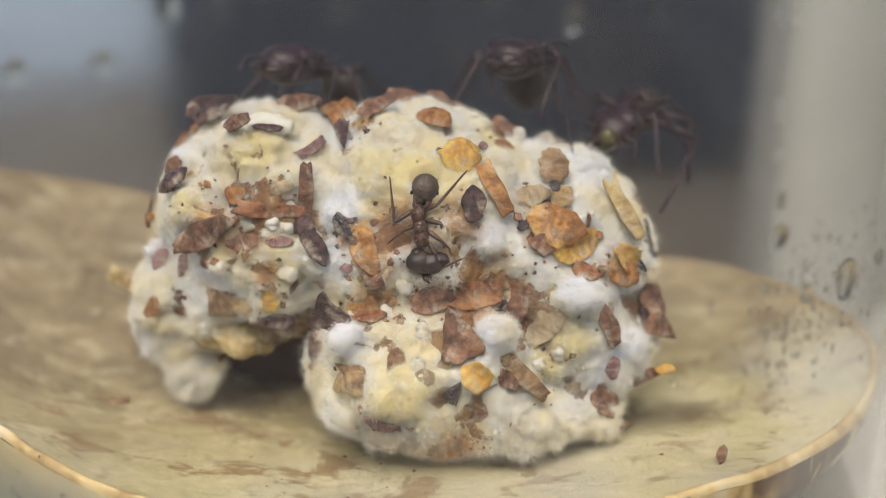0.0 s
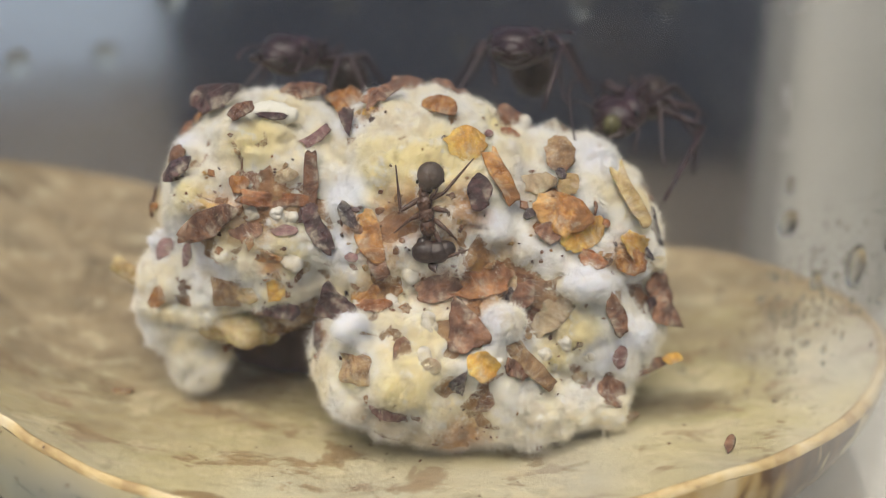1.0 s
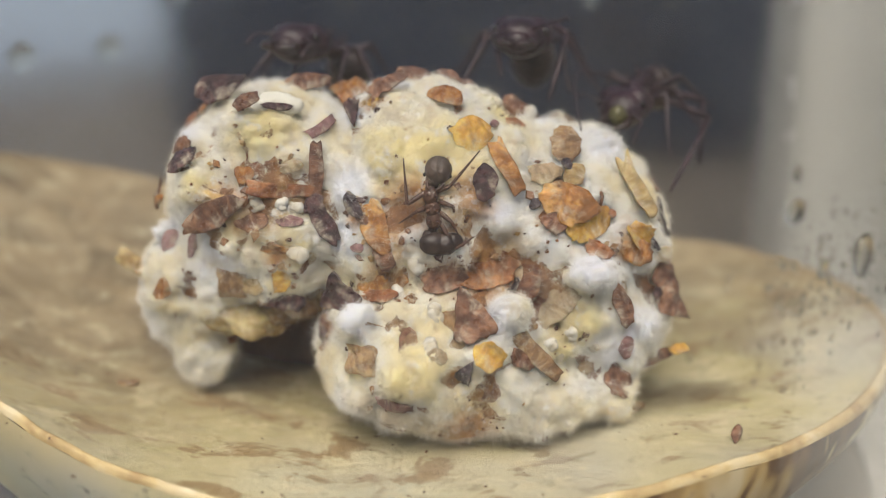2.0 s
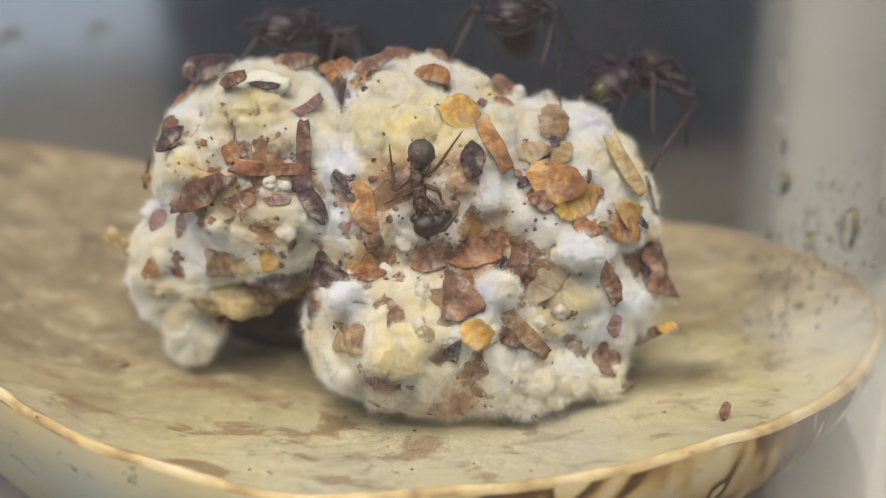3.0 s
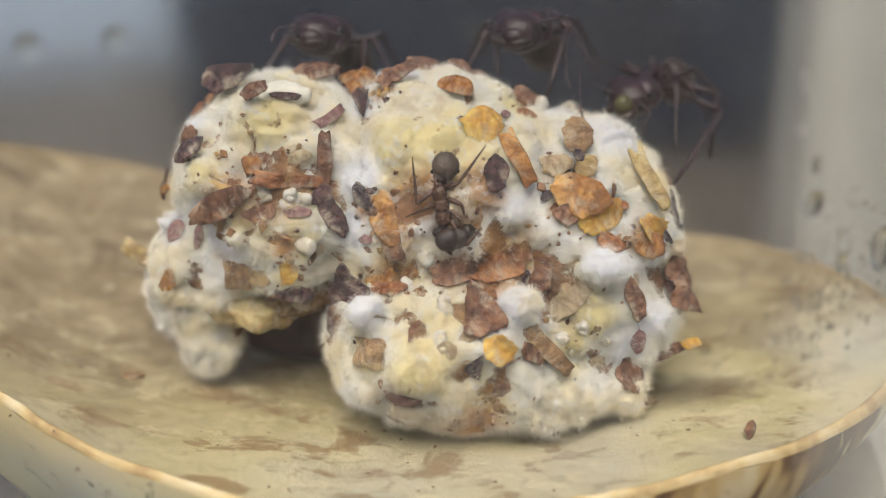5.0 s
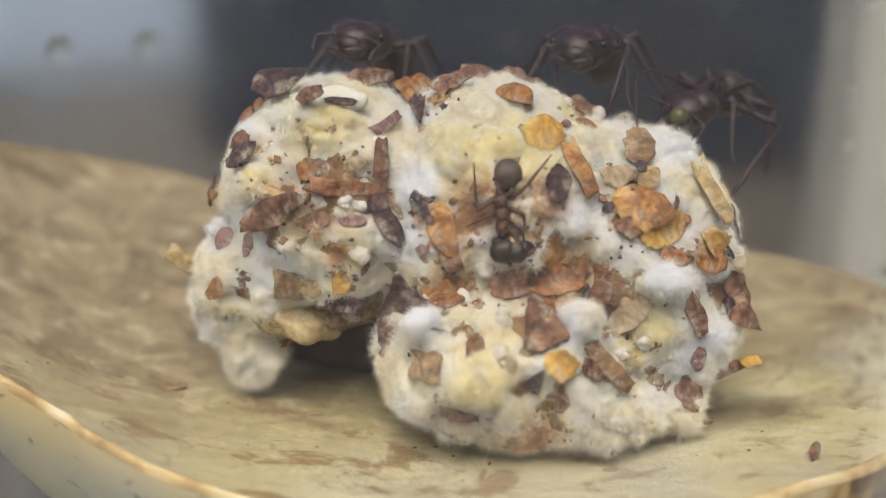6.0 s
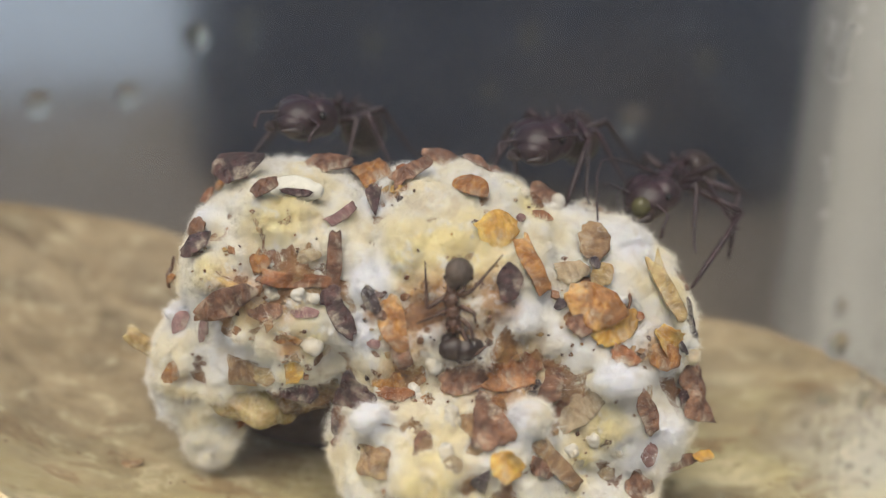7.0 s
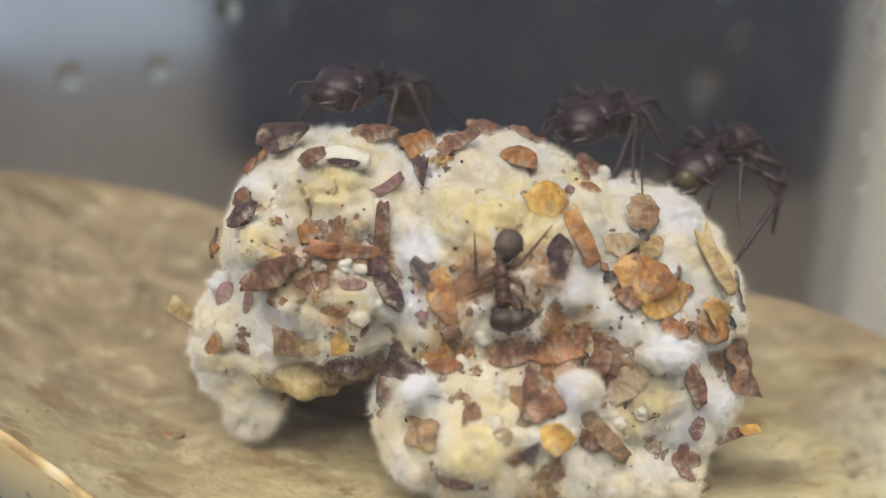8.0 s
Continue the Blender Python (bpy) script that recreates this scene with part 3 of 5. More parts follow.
def clouds(p, k):
    """The swelling of the cottony clumps: rounded puffs of two sizes on slow swells, sunk where k is high."""
    w = p + 0.4 * noise.noise_vector(p / 1.4)
    d1 = noise.voronoi(w / 2.1)[0][0]
    d2 = noise.voronoi(w / 1.05 + Vector((5, 1, 3)))[0][0]
    return (0.30 * noise.fractal(p / 2.6, 0.8, 2.0, 2) + 0.62 * (0.22 - d1 * d1) + 0.62 * (0.22 - d2 * d2)
            + 0.10 * (0.22 - noise.voronoi(p / 0.42)[0][0] ** 2) + 0.12 * noise.fractal(p / 0.5, 0.6, 2.0, 3) - 0.40 * k)


def pulp(p, k):
    """The rougher leaf pulp, which shows where it stands higher than the clumps: most where k is high."""
    return (-0.56 + 0.24 * k + 0.28 * noise.fractal(p / 2.8 + Vector((31, 7, 2)), 0.8, 2.0, 3)
            + 0.20 * noise.fractal(p / 0.8 + Vector((4, 8, 1)), 0.6, 2.0, 4))


bm = garden_mass()
both = bm.copy()
inside = patch(np.array([v.co + 0.5 * noise.noise_vector(v.co / 0.9) for v in bm.verts]))
for mesh, swell in ((bm, clouds), (both, pulp)):
    for v, k in zip(mesh.verts, inside):
        v.co = v.co + v.normal * swell(v.co, k)
        v.co.z = max(v.co.z, -0.75)
    bmesh.ops.translate(mesh, vec=-Vector(GARDEN), verts=mesh.verts)
    mesh.normal_update()
part("leaf_pulp", both, PULP, garden, "chewed brown and orange leaf pulp")
# a dark lump added at the back of the hollow to deepen its shade
shade_lump = bmesh.new()
ball(shade_lump, (-9.6, 66.6, 2.4), (4.6, 3.2, 3.6), 4)
ball(shade_lump, (-8.2, 63.6, 4.8), (2.6, 2.0, 1.3), 3)
rough_up(shade_lump, 0.5, 1.4)
bmesh.ops.translate(shade_lump, vec=-Vector(GARDEN), verts=shade_lump.verts)
for c, r, turn, name, material, label in (
        ((-11.3, 60.3, 4.2), (2.2, 1.3, 0.95), 10, "pulp_tongue", WET_STRAW, "wet yellowish lump of pulp under the overhang"),
        ((-8.9, 60.6, 4.75), (2.3, 1.0, 1.15), -14, "pulp_sheet", WET_TAN, "wet translucent tan pulp over the hollow")):
    tongue = bmesh.new()
    ball(tongue, c, r, 4, pose(0, 0, 0, 0, turn, 0))
    rough_up(tongue, 0.42, 1.6, c[0])
    rough_up(tongue, 0.10, 0.4, c[0])
    bmesh.ops.translate(tongue, vec=-Vector(GARDEN), verts=tongue.verts)
    part(name, tongue, material, garden, label)
part("old_pulp", shade_lump, HOLLOW_SHADE, garden, "dark brown lump that gives the shade under the overhang")
fungus_mass = part("fungus_mass", bm, FUNGUS, garden)
bpy.context.view_layer.update()


def on_garden(x, y, z):
    """The nearest place on the fungus, and the normal there, in millimetres of the world."""
    ok, p, n, _ = fungus_mass.closest_point_on_mesh(Vector((x - GARDEN[0], y - GARDEN[1], z - GARDEN[2])) * MM)
    return p / MM + Vector(GARDEN), n.normalized()


def triangles(name, co, tris, material, parent, label=""):
    me = bpy.data.meshes.new(name)
    me.from_pydata((np.asarray(co) * MM).tolist(), [], tris.tolist() if hasattr(tris, "tolist") else tris)
    me.materials.append(material)
    ob = part(name, me, material, parent, label)
    return tagged(ob, kind="stuff")


def hyphae(count=560000):
    """Short fine threads that stand out from the fungus, longer towards its foot."""
    me = fungus_mass.data
    co = np.empty(len(me.vertices) * 3)
    me.vertices.foreach_get("co", co)
    no = np.empty(len(me.vertices) * 3)
    me.vertex_normals.foreach_get("vector", no)
    co, no = co.reshape(-1, 3) / MM, no.reshape(-1, 3)
    rng = np.random.default_rng(3)
    front = np.where((co[:, 2] > 0.1) & (no[:, 1] < 0.75))[0]
    pick = rng.choice(front, count)
    root, n = co[pick] + rng.normal(0, 0.05, (count, 3)), no[pick]
    patch = np.array([noise.noise(Vector(p) / 2.2) for p in root])
    low = np.clip(1 - root[:, 2] / 5.5, 0, 1)
    length = (0.14 + 0.40 * rng.random(count) ** 2) * (1 + 0.8 * low) * (0.8 + 0.8 * np.clip(patch, 0, 1))
    way = n + rng.normal(0, 0.8, (count, 3)) + np.array([0, 0, -0.15])
    way /= np.linalg.norm(way, axis=1)[:, None]
    on = way + rng.normal(0, 0.8, (count, 3))  # each thread kinks half way
    on /= np.linalg.norm(on, axis=1)[:, None]
    side = np.cross(way, rng.normal(0, 1, (count, 3)))
    side *= (0.0042 + 0.0035 * rng.random(count))[:, None] / np.linalg.norm(side, axis=1)[:, None]
    half = root + way * 0.5 * length[:, None]
    co = np.stack([root - side, root + side, half - 0.8 * side, half + 0.8 * side, half + on * 0.6 * length[:, None]], 1).reshape(-1, 3)
    faces = (5 * np.arange(count)[:, None, None] + np.array([[0, 1, 3], [0, 3, 2], [2, 3, 4]])[None]).reshape(-1, 3)
    triangles("hyphae", co, faces, HYPHA, garden, "fine white fungus threads")


hyphae()


# ---- leaf fragments in the fungus ----
def rim_points(shape, rng):
    """The outline of a torn piece, from -1 to 1 both ways, its long way along the first."""
    if shape == "tri":
        c = [(1, 0), (0.15, 0.5), (-0.9, 1), (-1, 0.1), (-0.85, -1), (0.1, -0.62)]
    elif shape == "strip":
        c = [(1, -0.6), (0.93, 0.7), (0.3, 0.85), (-0.4, 0.75), (-1, 1), (-0.85, 0.0), (-1, -0.8), (-0.2, -1), (0.5, -0.8)]
    elif shape == "bean":
        c = [(math.cos(a), math.sin(a) + 0.35 * math.cos(a) ** 2 - 0.15) for a in (2 * math.pi * i / 11 for i in range(11))]
    elif shape == "quad":
        c = [(0.95, -0.9), (1, 0.1), (0.85, 0.95), (-0.1, 0.9), (-1, 1), (-0.9, 0), (-0.85, -0.95), (0, -1)]
    elif shape == "seed":
        c = [(1.05, 0.15), (0.7, 0.55), (0.1, 0.95), (-0.5, 0.9), (-0.95, 0.4), (-1, -0.4), (-0.6, -0.9), (0.1, -1), (0.7, -0.6), (0.9, -0.2)]
    elif shape == "moon":
        c = [(1, -0.5), (0.75, 0.35), (0.2, 0.9), (-0.4, 0.95), (-0.9, 0.4), (-1, -0.5), (-0.3, -0.8), (0.4, -0.65)]
    elif shape == "shard":
        n = rng.choice((6, 7, 8))
        c = [(r * math.cos(a), r * math.sin(a)) for r, a in ((rng.uniform(0.78, 1.18), 2 * math.pi * (i + rng.uniform(-0.3, 0.3)) / n) for i in range(n))]
    else:
        n = rng.choice((5, 6, 7))
        c = [(r * math.cos(a), r * math.sin(a)) for r, a in ((rng.uniform(0.92, 1.1), 2 * math.pi * (i + rng.uniform(-0.2, 0.2)) / n) for i in range(n))]
    c = [Vector((x * rng.uniform(0.92, 1.08), y * rng.uniform(0.9, 1.1))) for x, y in c]
    out, steps = [], max(2, 30 // len(c))
    round_off = {"bean": 0.10, "seed": 0.10, "moon": 0.10, "chip": 0.10}.get(shape, 0.05)
    for a, b in zip(c, c[1:] + c[:1]):
        for i in range(steps):
            t = i / steps
            p = a.lerp(b, t) * (1 + round_off * math.sin(math.pi * t)) * (1 + rng.uniform(-0.10, 0.08))
            out.append((p.x, p.y))
    return out


def fragment_mesh(length, width, seed, curl=0.25, thick=0.06, shape="shard", ground=None):
    """A torn piece of leaf: a ragged outline, bent and creased, with a real edge; ground gives the height that it lies on."""
    rng = random.Random(seed)
    bm = bmesh.new()
    rims = [(x * length / 2, y * width / 2) for x, y in rim_points(shape, rng)]
    n = len(rims)
    phase, fold, skew = rng.uniform(0, 6.28), rng.uniform(-0.12, 0.22), rng.uniform(-0.3, 0.3)

    def height(x, y):
        u, v = 2 * x / length, 2 * y / width
        bend = curl * width * (1.1 * v * v - 0.25) if shape == "curl" else -0.4 * curl * width * (v * v + 0.4 * u * u)
        return (bend + fold * width * 0.4 * abs(v - skew * u) + (ground(x, y) if ground else 0)
                + 0.10 * width * noise.noise(Vector((x / 0.5, y / 0.5, seed * 1.37))) + 0.03 * length * math.sin(2.2 * u + phase)
                + 0.035 * noise.noise(Vector((x / 0.14, y / 0.14, seed * 2.1))))

    top = []
    for q, t in ((0.3, 1.0), (0.55, 1.0), (0.78, 0.95), (0.92, 0.8), (1.0, 0.45)):
        top.append([bm.verts.new((q * x, q * y, height(q * x, q * y) + t * thick)) for x, y in rims])
    low = [bm.verts.new((0.97 * x, 0.97 * y, height(x, y) - thick)) for x, y in rims]
    mid, under = bm.verts.new((0, 0, height(0, 0) + thick)), bm.verts.new((0, 0, height(0, 0) - thick))
    for i in range(n):
        j = (i + 1) % n
        bm.faces.new((mid, top[0][i], top[0][j]))
        for a, b in zip(top, top[1:]):
            bm.faces.new((a[i], b[i], b[j], a[j]))
        bm.faces.new((top[-1][i], low[i], low[j], top[-1][j]))
        bm.faces.new((under, low[j], low[i]))
    return bm


def leaf(x, y, z, length, width, angle, shape, kind, lift, seed):
    """A leaf fragment grown into the fungus: it hugs the ground; its long way runs at the angle from +x towards +z."""
    p, n = on_garden(x, y, z)
    for dx, dz in ((0.4, 0), (-0.4, 0), (0, 0.4), (0, -0.4)):
        n = n + on_garden(p.x + dx * length, p.y - 0.2, p.z + dz * width)[1]
    n = n.normalized()
    crest = max(0.0, n.z - 0.35)  # pieces on the crest stand up on edge
    n = (n + (0.7 + 2.2 * crest) * Vector((0, -0.9, 0.35))).normalized()
    a = Vector((math.cos(radians(angle)), 0, math.sin(radians(angle))))
    a = (a - n * a.dot(n)).normalized()
    b = n.cross(a)
    hug = 0.75 if lift < 0.15 else 0.45
    most = 0.4 * min(length, width) + 0.1

    def ground(u, v):
        q = p + a * u + b * v
        h = (on_garden(*q)[0] - q).dot(n)
        return hug * max(-most, min(most, h))

    m = Matrix.Translation((p + n * (0.08 + lift + 0.05 * length) + Vector((0, -0.3, 0.45 * width)) * crest - Vector(GARDEN)) * MM) @ Matrix((a, b, n)).transposed().to_4x4()
    part("leaf_fragment", fragment_mesh(1.12 * length, 1.12 * width, seed, 0.45 if shape == "curl" else 0.2, 0.075, shape, ground), LEAF[kind], garden, m=m)


def tuft(x, y, z, r, seed):
    """A rounded cottony tuft."""
    p, n = on_garden(x, y, z)
    bm = bmesh.new()
    rng = random.Random(seed)
    for q in range(6):
        ball(bm, [rng.uniform(-0.42, 0.42) * r for _ in range(3)], r * rng.uniform(0.5, 0.75), 3)
    rough_up(bm, 0.22 * r, 1.3 * r, seed)
    rough_up(bm, 0.04 * r, 0.4 * r, seed + 5)
    part("tuft", bm, TUFT, garden, m=Matrix.Translation((p - n * 0.1 * r - Vector(GARDEN)) * MM) @ pose(0, 0, 0, rng.uniform(0, 360), rng.uniform(0, 360), 0))


def brood(x, y, z, length, width, angle):
    """A pale waxy larva lying on the fungus."""
    p, n = on_garden(x, y, z)
    bm = bmesh.new()
    ball(bm, (0, 0, 0), (length / 2, width / 2, 0.42 * width), 4)
    rough_up(bm, 0.18, 0.9, 3)
    for v in bm.verts:
        v.co.z += 0.12 * width * math.cos(2.4 * v.co.x / length)
        v.co *= 1 + 0.012 * math.sin(26 * v.co.x / length)
    m = Matrix.Translation((p + Vector((0, 0.6, -0.12 * width)) - Vector(GARDEN)) * MM) @ pose(0, 0, 0, 0, -angle, 0)
    part("larva", bm, WAX, garden, "pale cream waxy larva", m=m)


def stray(x, y, z, length, width, angle, kind, seed, curl=0.25, shape="shard"):
    """A fragment that sticks out of the fungus into the air."""
    m = Matrix.Translation((Vector((x, y, z)) - Vector(GARDEN)) * MM) @ pose(0, 0, 0, 0, -angle, 0) @ pose(0, 0, 0, 70, 0, 0)
    part("leaf_fragment", fragment_mesh(length, width, seed, curl, shape=shape), LEAF[kind], garden, m=m)


def flecks(seed=21):
    """Crumbs of chewed leaf strewn through the soaked zones, too many to count."""
    rng = np.random.default_rng(seed)
    me = fungus_mass.data
    co = np.empty(len(me.vertices) * 3)
    me.vertices.foreach_get("co", co)
    no = np.empty(len(me.vertices) * 3)
    me.vertex_normals.foreach_get("vector", no)
    co, no = co.reshape(-1, 3) / MM + np.array(GARDEN), no.reshape(-1, 3)
    verts, faces = [], []
    for zones, each in ((AMBER_ZONES, 13), (GREY_ZONES, 12), (YELLOW_ZONES, 5)):
        for x, y, z, inner, outer in zones:
            near = np.where(np.linalg.norm(co - np.array((x, y, z)), axis=1) < 1.25 * outer)[0]
            if not len(near):
                continue
            for i in rng.choice(near, each):
                n = no[i]
                a = np.cross(n, rng.normal(0, 1, 3))
                a /= np.linalg.norm(a)
                b = np.cross(n, a)
                r = 0.05 + 0.24 * rng.random() ** 3
                k = rng.integers(4, 7)
                base = len(verts)
                for h, q in ((0.10, 0.75), (0.0, 1.0), (-0.12, 1.0)):
                    for t in range(k):
                        ang = 2 * math.pi * t / k
                        w = r * q * (0.7 + 0.6 * ((t * 7 + i) % 5) / 5)
                        verts.append(co[i] + n * (0.04 + h * 0.7) + a * w * 1.5 * math.cos(ang) + b * w * math.sin(ang) - np.array(GARDEN))
                faces.append([base + t for t in range(k)])
                for ring in (0, 1):
                    for t in range(k):
                        p, q = base + ring * k + t, base + ring * k + (t + 1) % k
                        faces.append([p, p + k, q + k, q])
    triangles("leaf_flecks", verts, faces, FLECK, garden, "small chewed flecks of brown leaf")


def dew(x, y, z, r):
    """A tiny bead of water on the garden."""
    p, n = on_garden(x, y, z)
    bm = bmesh.new()
    ball(bm, (0, 0, 0), r, 2)
    part("dewdrop", bm, WATER, garden, m=Matrix.Translation((p + n * (0.22 + r) - Vector(GARDEN)) * MM))


FLECK = make_flecks()
flecks()
TUFT = make_plain("tuft", (0.62, 0.62, 0.60), (0.50, 0.44, 0.32), 0.9, 0.9, 0.5)
WAX = make_plain("wax", (0.66, 0.65, 0.58), (0.56, 0.54, 0.45), 0.3, 0.5, 0.1)
leaf(-12.22, 64.17, 14.5, 2.69, 1.81, 20, "shard", "d", 0.45, 1)
leaf(-10.15, 59.95, 15.19, 1.36, 0.82, 55, "chip", "b", 0.35, 2)
leaf(-13.57, 65.61, 13.57, 0.66, 0.6, 0, "chip", "o", 0.35, 3)
leaf(-14.56, 65.34, 13.24, 0.96, 0.66, 70, "chip", "r", 0.35, 4)
leaf(-13.53, 61.01, 12.89, 1.35, 0.9, 40, "shard", "b", 0.35, 5)
leaf(-13.17, 59.21, 12.46, 1.48, 1.1, 60, "shard", "d", 0.35, 6)
leaf(-15.25, 62.24, 10.15, 1.46, 0.58, 55, "strip", "b", 0.35, 7)
leaf(-15.13, 61.88, 9.98, 0.81, 0.44, 20, "chip", "o", 0.35, 8)
leaf(-7.97, 64.4, 15.24, 2.26, 1.1, 18, "shard", "b", 0.00, 9)
leaf(-8.64, 60.39, 15.6, 1.31, 0.38, 0, "bean", "d", 0.00, 10)
leaf(-5.8, 64.84, 14.63, 1.46, 1.4, 42, "quad", "o", 0.12, 11)
leaf(-5.26, 61.68, 14.22, 1.51, 0.78, -82, "tri", "d", 0.05, 12)
leaf(-6.72, 65.12, 14.88, 0.94, 0.65, -60, "chip", "d", 0.00, 13)
leaf(-6.56, 60.64, 14.19, 1.49, 0.55, 48, "strip", "p", -0.10, 14)
leaf(-6.8, 59.1, 12.46, 2.4, 0.76, 87, "strip", "b", 0.15, 15)
leaf(-10.19, 58.73, 12.28, 1.03, 0.87, 30, "shard", "o", 0.35, 16)
leaf(-11.42, 58.64, 10.57, 3.79, 1.15, 34, "shard", "b", 0.43, 17)
leaf(-8.47, 58.91, 11.58, 3.14, 0.71, -4, "strip", "r", 0.38, 18)
leaf(-9.68, 58.34, 10.01, 1.59, 0.82, 10, "chip", "b", 0.00, 19)
leaf(-7.9, 58.05, 10.15, 1.2, 0.54, 0, "chip", "p", -0.05, 20)
leaf(-6.32, 58.57, 10.0, 2.52, 0.88, -60, "bean", "d", 0.10, 21)
leaf(-6.87, 59.07, 10.63, 1.1, 0.88, 40, "chip", "d", 0.10, 22)
leaf(-4.79, 57.62, 11.21, 1.28, 0.67, -62, "bean", "n", 0.00, 23)
leaf(-4.21, 57.79, 10.51, 0.75, 0.48, -50, "chip", "b", 0.00, 24)
leaf(-8.64, 57.83, 8.76, 1.15, 0.49, 0, "chip", "o", -0.10, 25)
# the next two sunk purple-grey pieces stand in for shadows between the puffs
leaf(-14.69, 60.11, 8.36, 1.03, 0.8, 70, "chip", "p", -0.10, 26)
leaf(-13.35, 59.47, 8.33, 1.19, 0.56, 80, "chip", "p", -0.10, 27)
leaf(-2.71, 67.06, 15.19, 1.62, 1.14, 5, "chip", "b", 0.10, 28)
leaf(-3.63, 63.07, 15.54, 2.09, 0.85, 48, "strip", "b", 0.05, 29)
leaf(-4.06, 63.11, 15.67, 0.68, 0.62, 0, "chip", "r", 0.00, 30)
leaf(-4.25, 62.32, 15.02, 0.73, 0.51, 0, "chip", "y", -0.05, 31)
leaf(-0.77, 65.68, 15.56, 1.4, 0.64, -32, "chip", "b", 0.05, 32)
leaf(0.26, 65.23, 15.35, 0.76, 0.38, -20, "chip", "b", 0.00, 33)
leaf(-0.59, 62.31, 15.21, 1.67, 1.12, -18, "moon", "o", 0.05, 34)
leaf(0.9, 60.08, 14.19, 2.06, 1.73, -10, "shard", "y", 0.12, 35)
leaf(2.26, 59.7, 12.46, 2.61, 0.87, -70, "strip", "o", 0.12, 36)
leaf(1.56, 57.96, 12.31, 1.64, 1.01, 80, "shard", "d", 0.15, 37)
leaf(2.75, 62.98, 13.85, 0.96, 0.48, -12, "chip", "r", 0.00, 38)
leaf(1.71, 61.52, 14.19, 0.5, 0.41, 30, "chip", "p", 0.00, 39)
leaf(3.05, 66.61, 13.65, 1.97, 1.01, -52, "bean", "b", 0.05, 40)
leaf(3.89, 59.54, 10.61, 0.6, 0.52, 20, "chip", "n", 0.10, 41)
leaf(-3.53, 57.93, 9.97, 2.48, 1.19, -72, "bean", "o", 0.12, 42)
leaf(-3.24, 57.1, 8.9, 1.45, 0.97, -60, "shard", "b", 0.10, 43)
leaf(1.48, 58.38, 7.78, 3.06, 2.08, 10, "shard", "r", 0.03, 44)
leaf(-6.12, 58.98, 4.29, 2.16, 0.97, -82, "bean", "d", 0.05, 46)
leaf(-6.27, 57.69, 3.84, 0.73, 0.56, 0, "chip", "b", 0.00, 47)
leaf(-3.21, 57.67, 7.38, 2.51, 0.93, 14, "shard", "o", 0.05, 48)
leaf(-3.18, 57.29, 6.53, 1.91, 0.71, -5, "shard", "r", 0.05, 49)
leaf(-0.55, 57.37, 7.62, 2.05, 1.24, 10, "shard", "b", 0.05, 50)
leaf(0.72, 56.45, 6.11, 2.41, 1.88, 105, "tri", "b", 0.43, 51)
leaf(-1.99, 55.24, 5.34, 1.17, 0.8, 80, "chip", "b", 0.00, 52)
leaf(-4.16, 54.85, 4.49, 1.44, 1.33, -8, "quad", "t", 0.08, 53)
leaf(-2.6, 54.49, 2.47, 1.66, 0.64, -8, "bean", "p", 0.05, 54)
leaf(0.85, 54.51, 4.32, 1.21, 0.79, 58, "tri", "n", 0.05, 55)
leaf(1.67, 54.75, 4.98, 1.58, 1.21, -40, "curl", "y", 0.63, 56)
leaf(2.91, 55.89, 4.08, 1.72, 0.97, -15, "shard", "b", 0.35, 57)
leaf(3.86, 56.66, 4.17, 2.82, 0.87, -48, "strip", "t", 0.40, 58)
leaf(1.72, 55.18, 2.96, 1.39, 1.12, -20, "chip", "b", -0.05, 59)
leaf(3.59, 58.28, 7.17, 1.64, 1.15, 80, "shard", "b", 0.05, 60)
leaf(2.8, 58.26, 7.0, 0.99, 0.66, 70, "chip", "n", -0.05, 61)
leaf(4.79, 58.36, 5.86, 2.53, 1.93, 60, "shard", "w", -0.12, 62)
leaf(3.48, 58.97, 8.28, 2.47, 1.1, -15, "shard", "w", -0.12, 63)
leaf(8.17, 58.72, 5.8, 1.98, 0.88, -82, "chip", "b", 0.10, 64)
leaf(10.52, 62.47, 5.77, 2.44, 1.68, -80, "shard", "b", 0.48, 65)
leaf(10.74, 62.01, 4.59, 2.15, 1.57, -32, "tri", "b", 0.48, 66)
leaf(10.14, 61.55, 5.2, 1.26, 0.75, -70, "chip", "d", 0.10, 67)
leaf(8.76, 59.9, 8.32, 1.71, 1.27, -25, "shard", "o", 0.10, 68)
leaf(5.81, 60.82, -0.01, 1.65, 1.35, -70, "quad", "b", 0.32, 69)
leaf(7.18, 59.43, 1.39, 1.77, 1.54, 20, "chip", "b", 0.25, 70)
leaf(8.37, 58.12, 3.73, 1.16, 0.66, 80, "chip", "p", -0.05, 71)
leaf(6.66, 58.2, 9.44, 1.4, 1.07, -35, "chip", "r", 0.05, 72)
leaf(5.27, 61.89, 12.77, 1.78, 1.39, -88, "seed", "t", 0.15, 73)
leaf(5.38, 61.01, 12.33, 0.61, 0.44, -60, "chip", "n", 0.30, 74)
leaf(5.7, 60.54, 11.71, 1.1, 0.93, 60, "chip", "s", 0.05, 75)
leaf(5.33, 59.22, 10.66, 2.82, 1.79, -25, "shard", "o", 0.10, 76)
leaf(6.3, 59.32, 9.78, 2.29, 1.31, 22, "shard", "y", 0.20, 77)
leaf(4.75, 58.78, 9.94, 1.46, 0.97, -40, "shard", "b", 0.05, 78)
leaf(6.82, 59.89, 10.98, 0.82, 0.22, 85, "strip", "b", 0.10, 79)
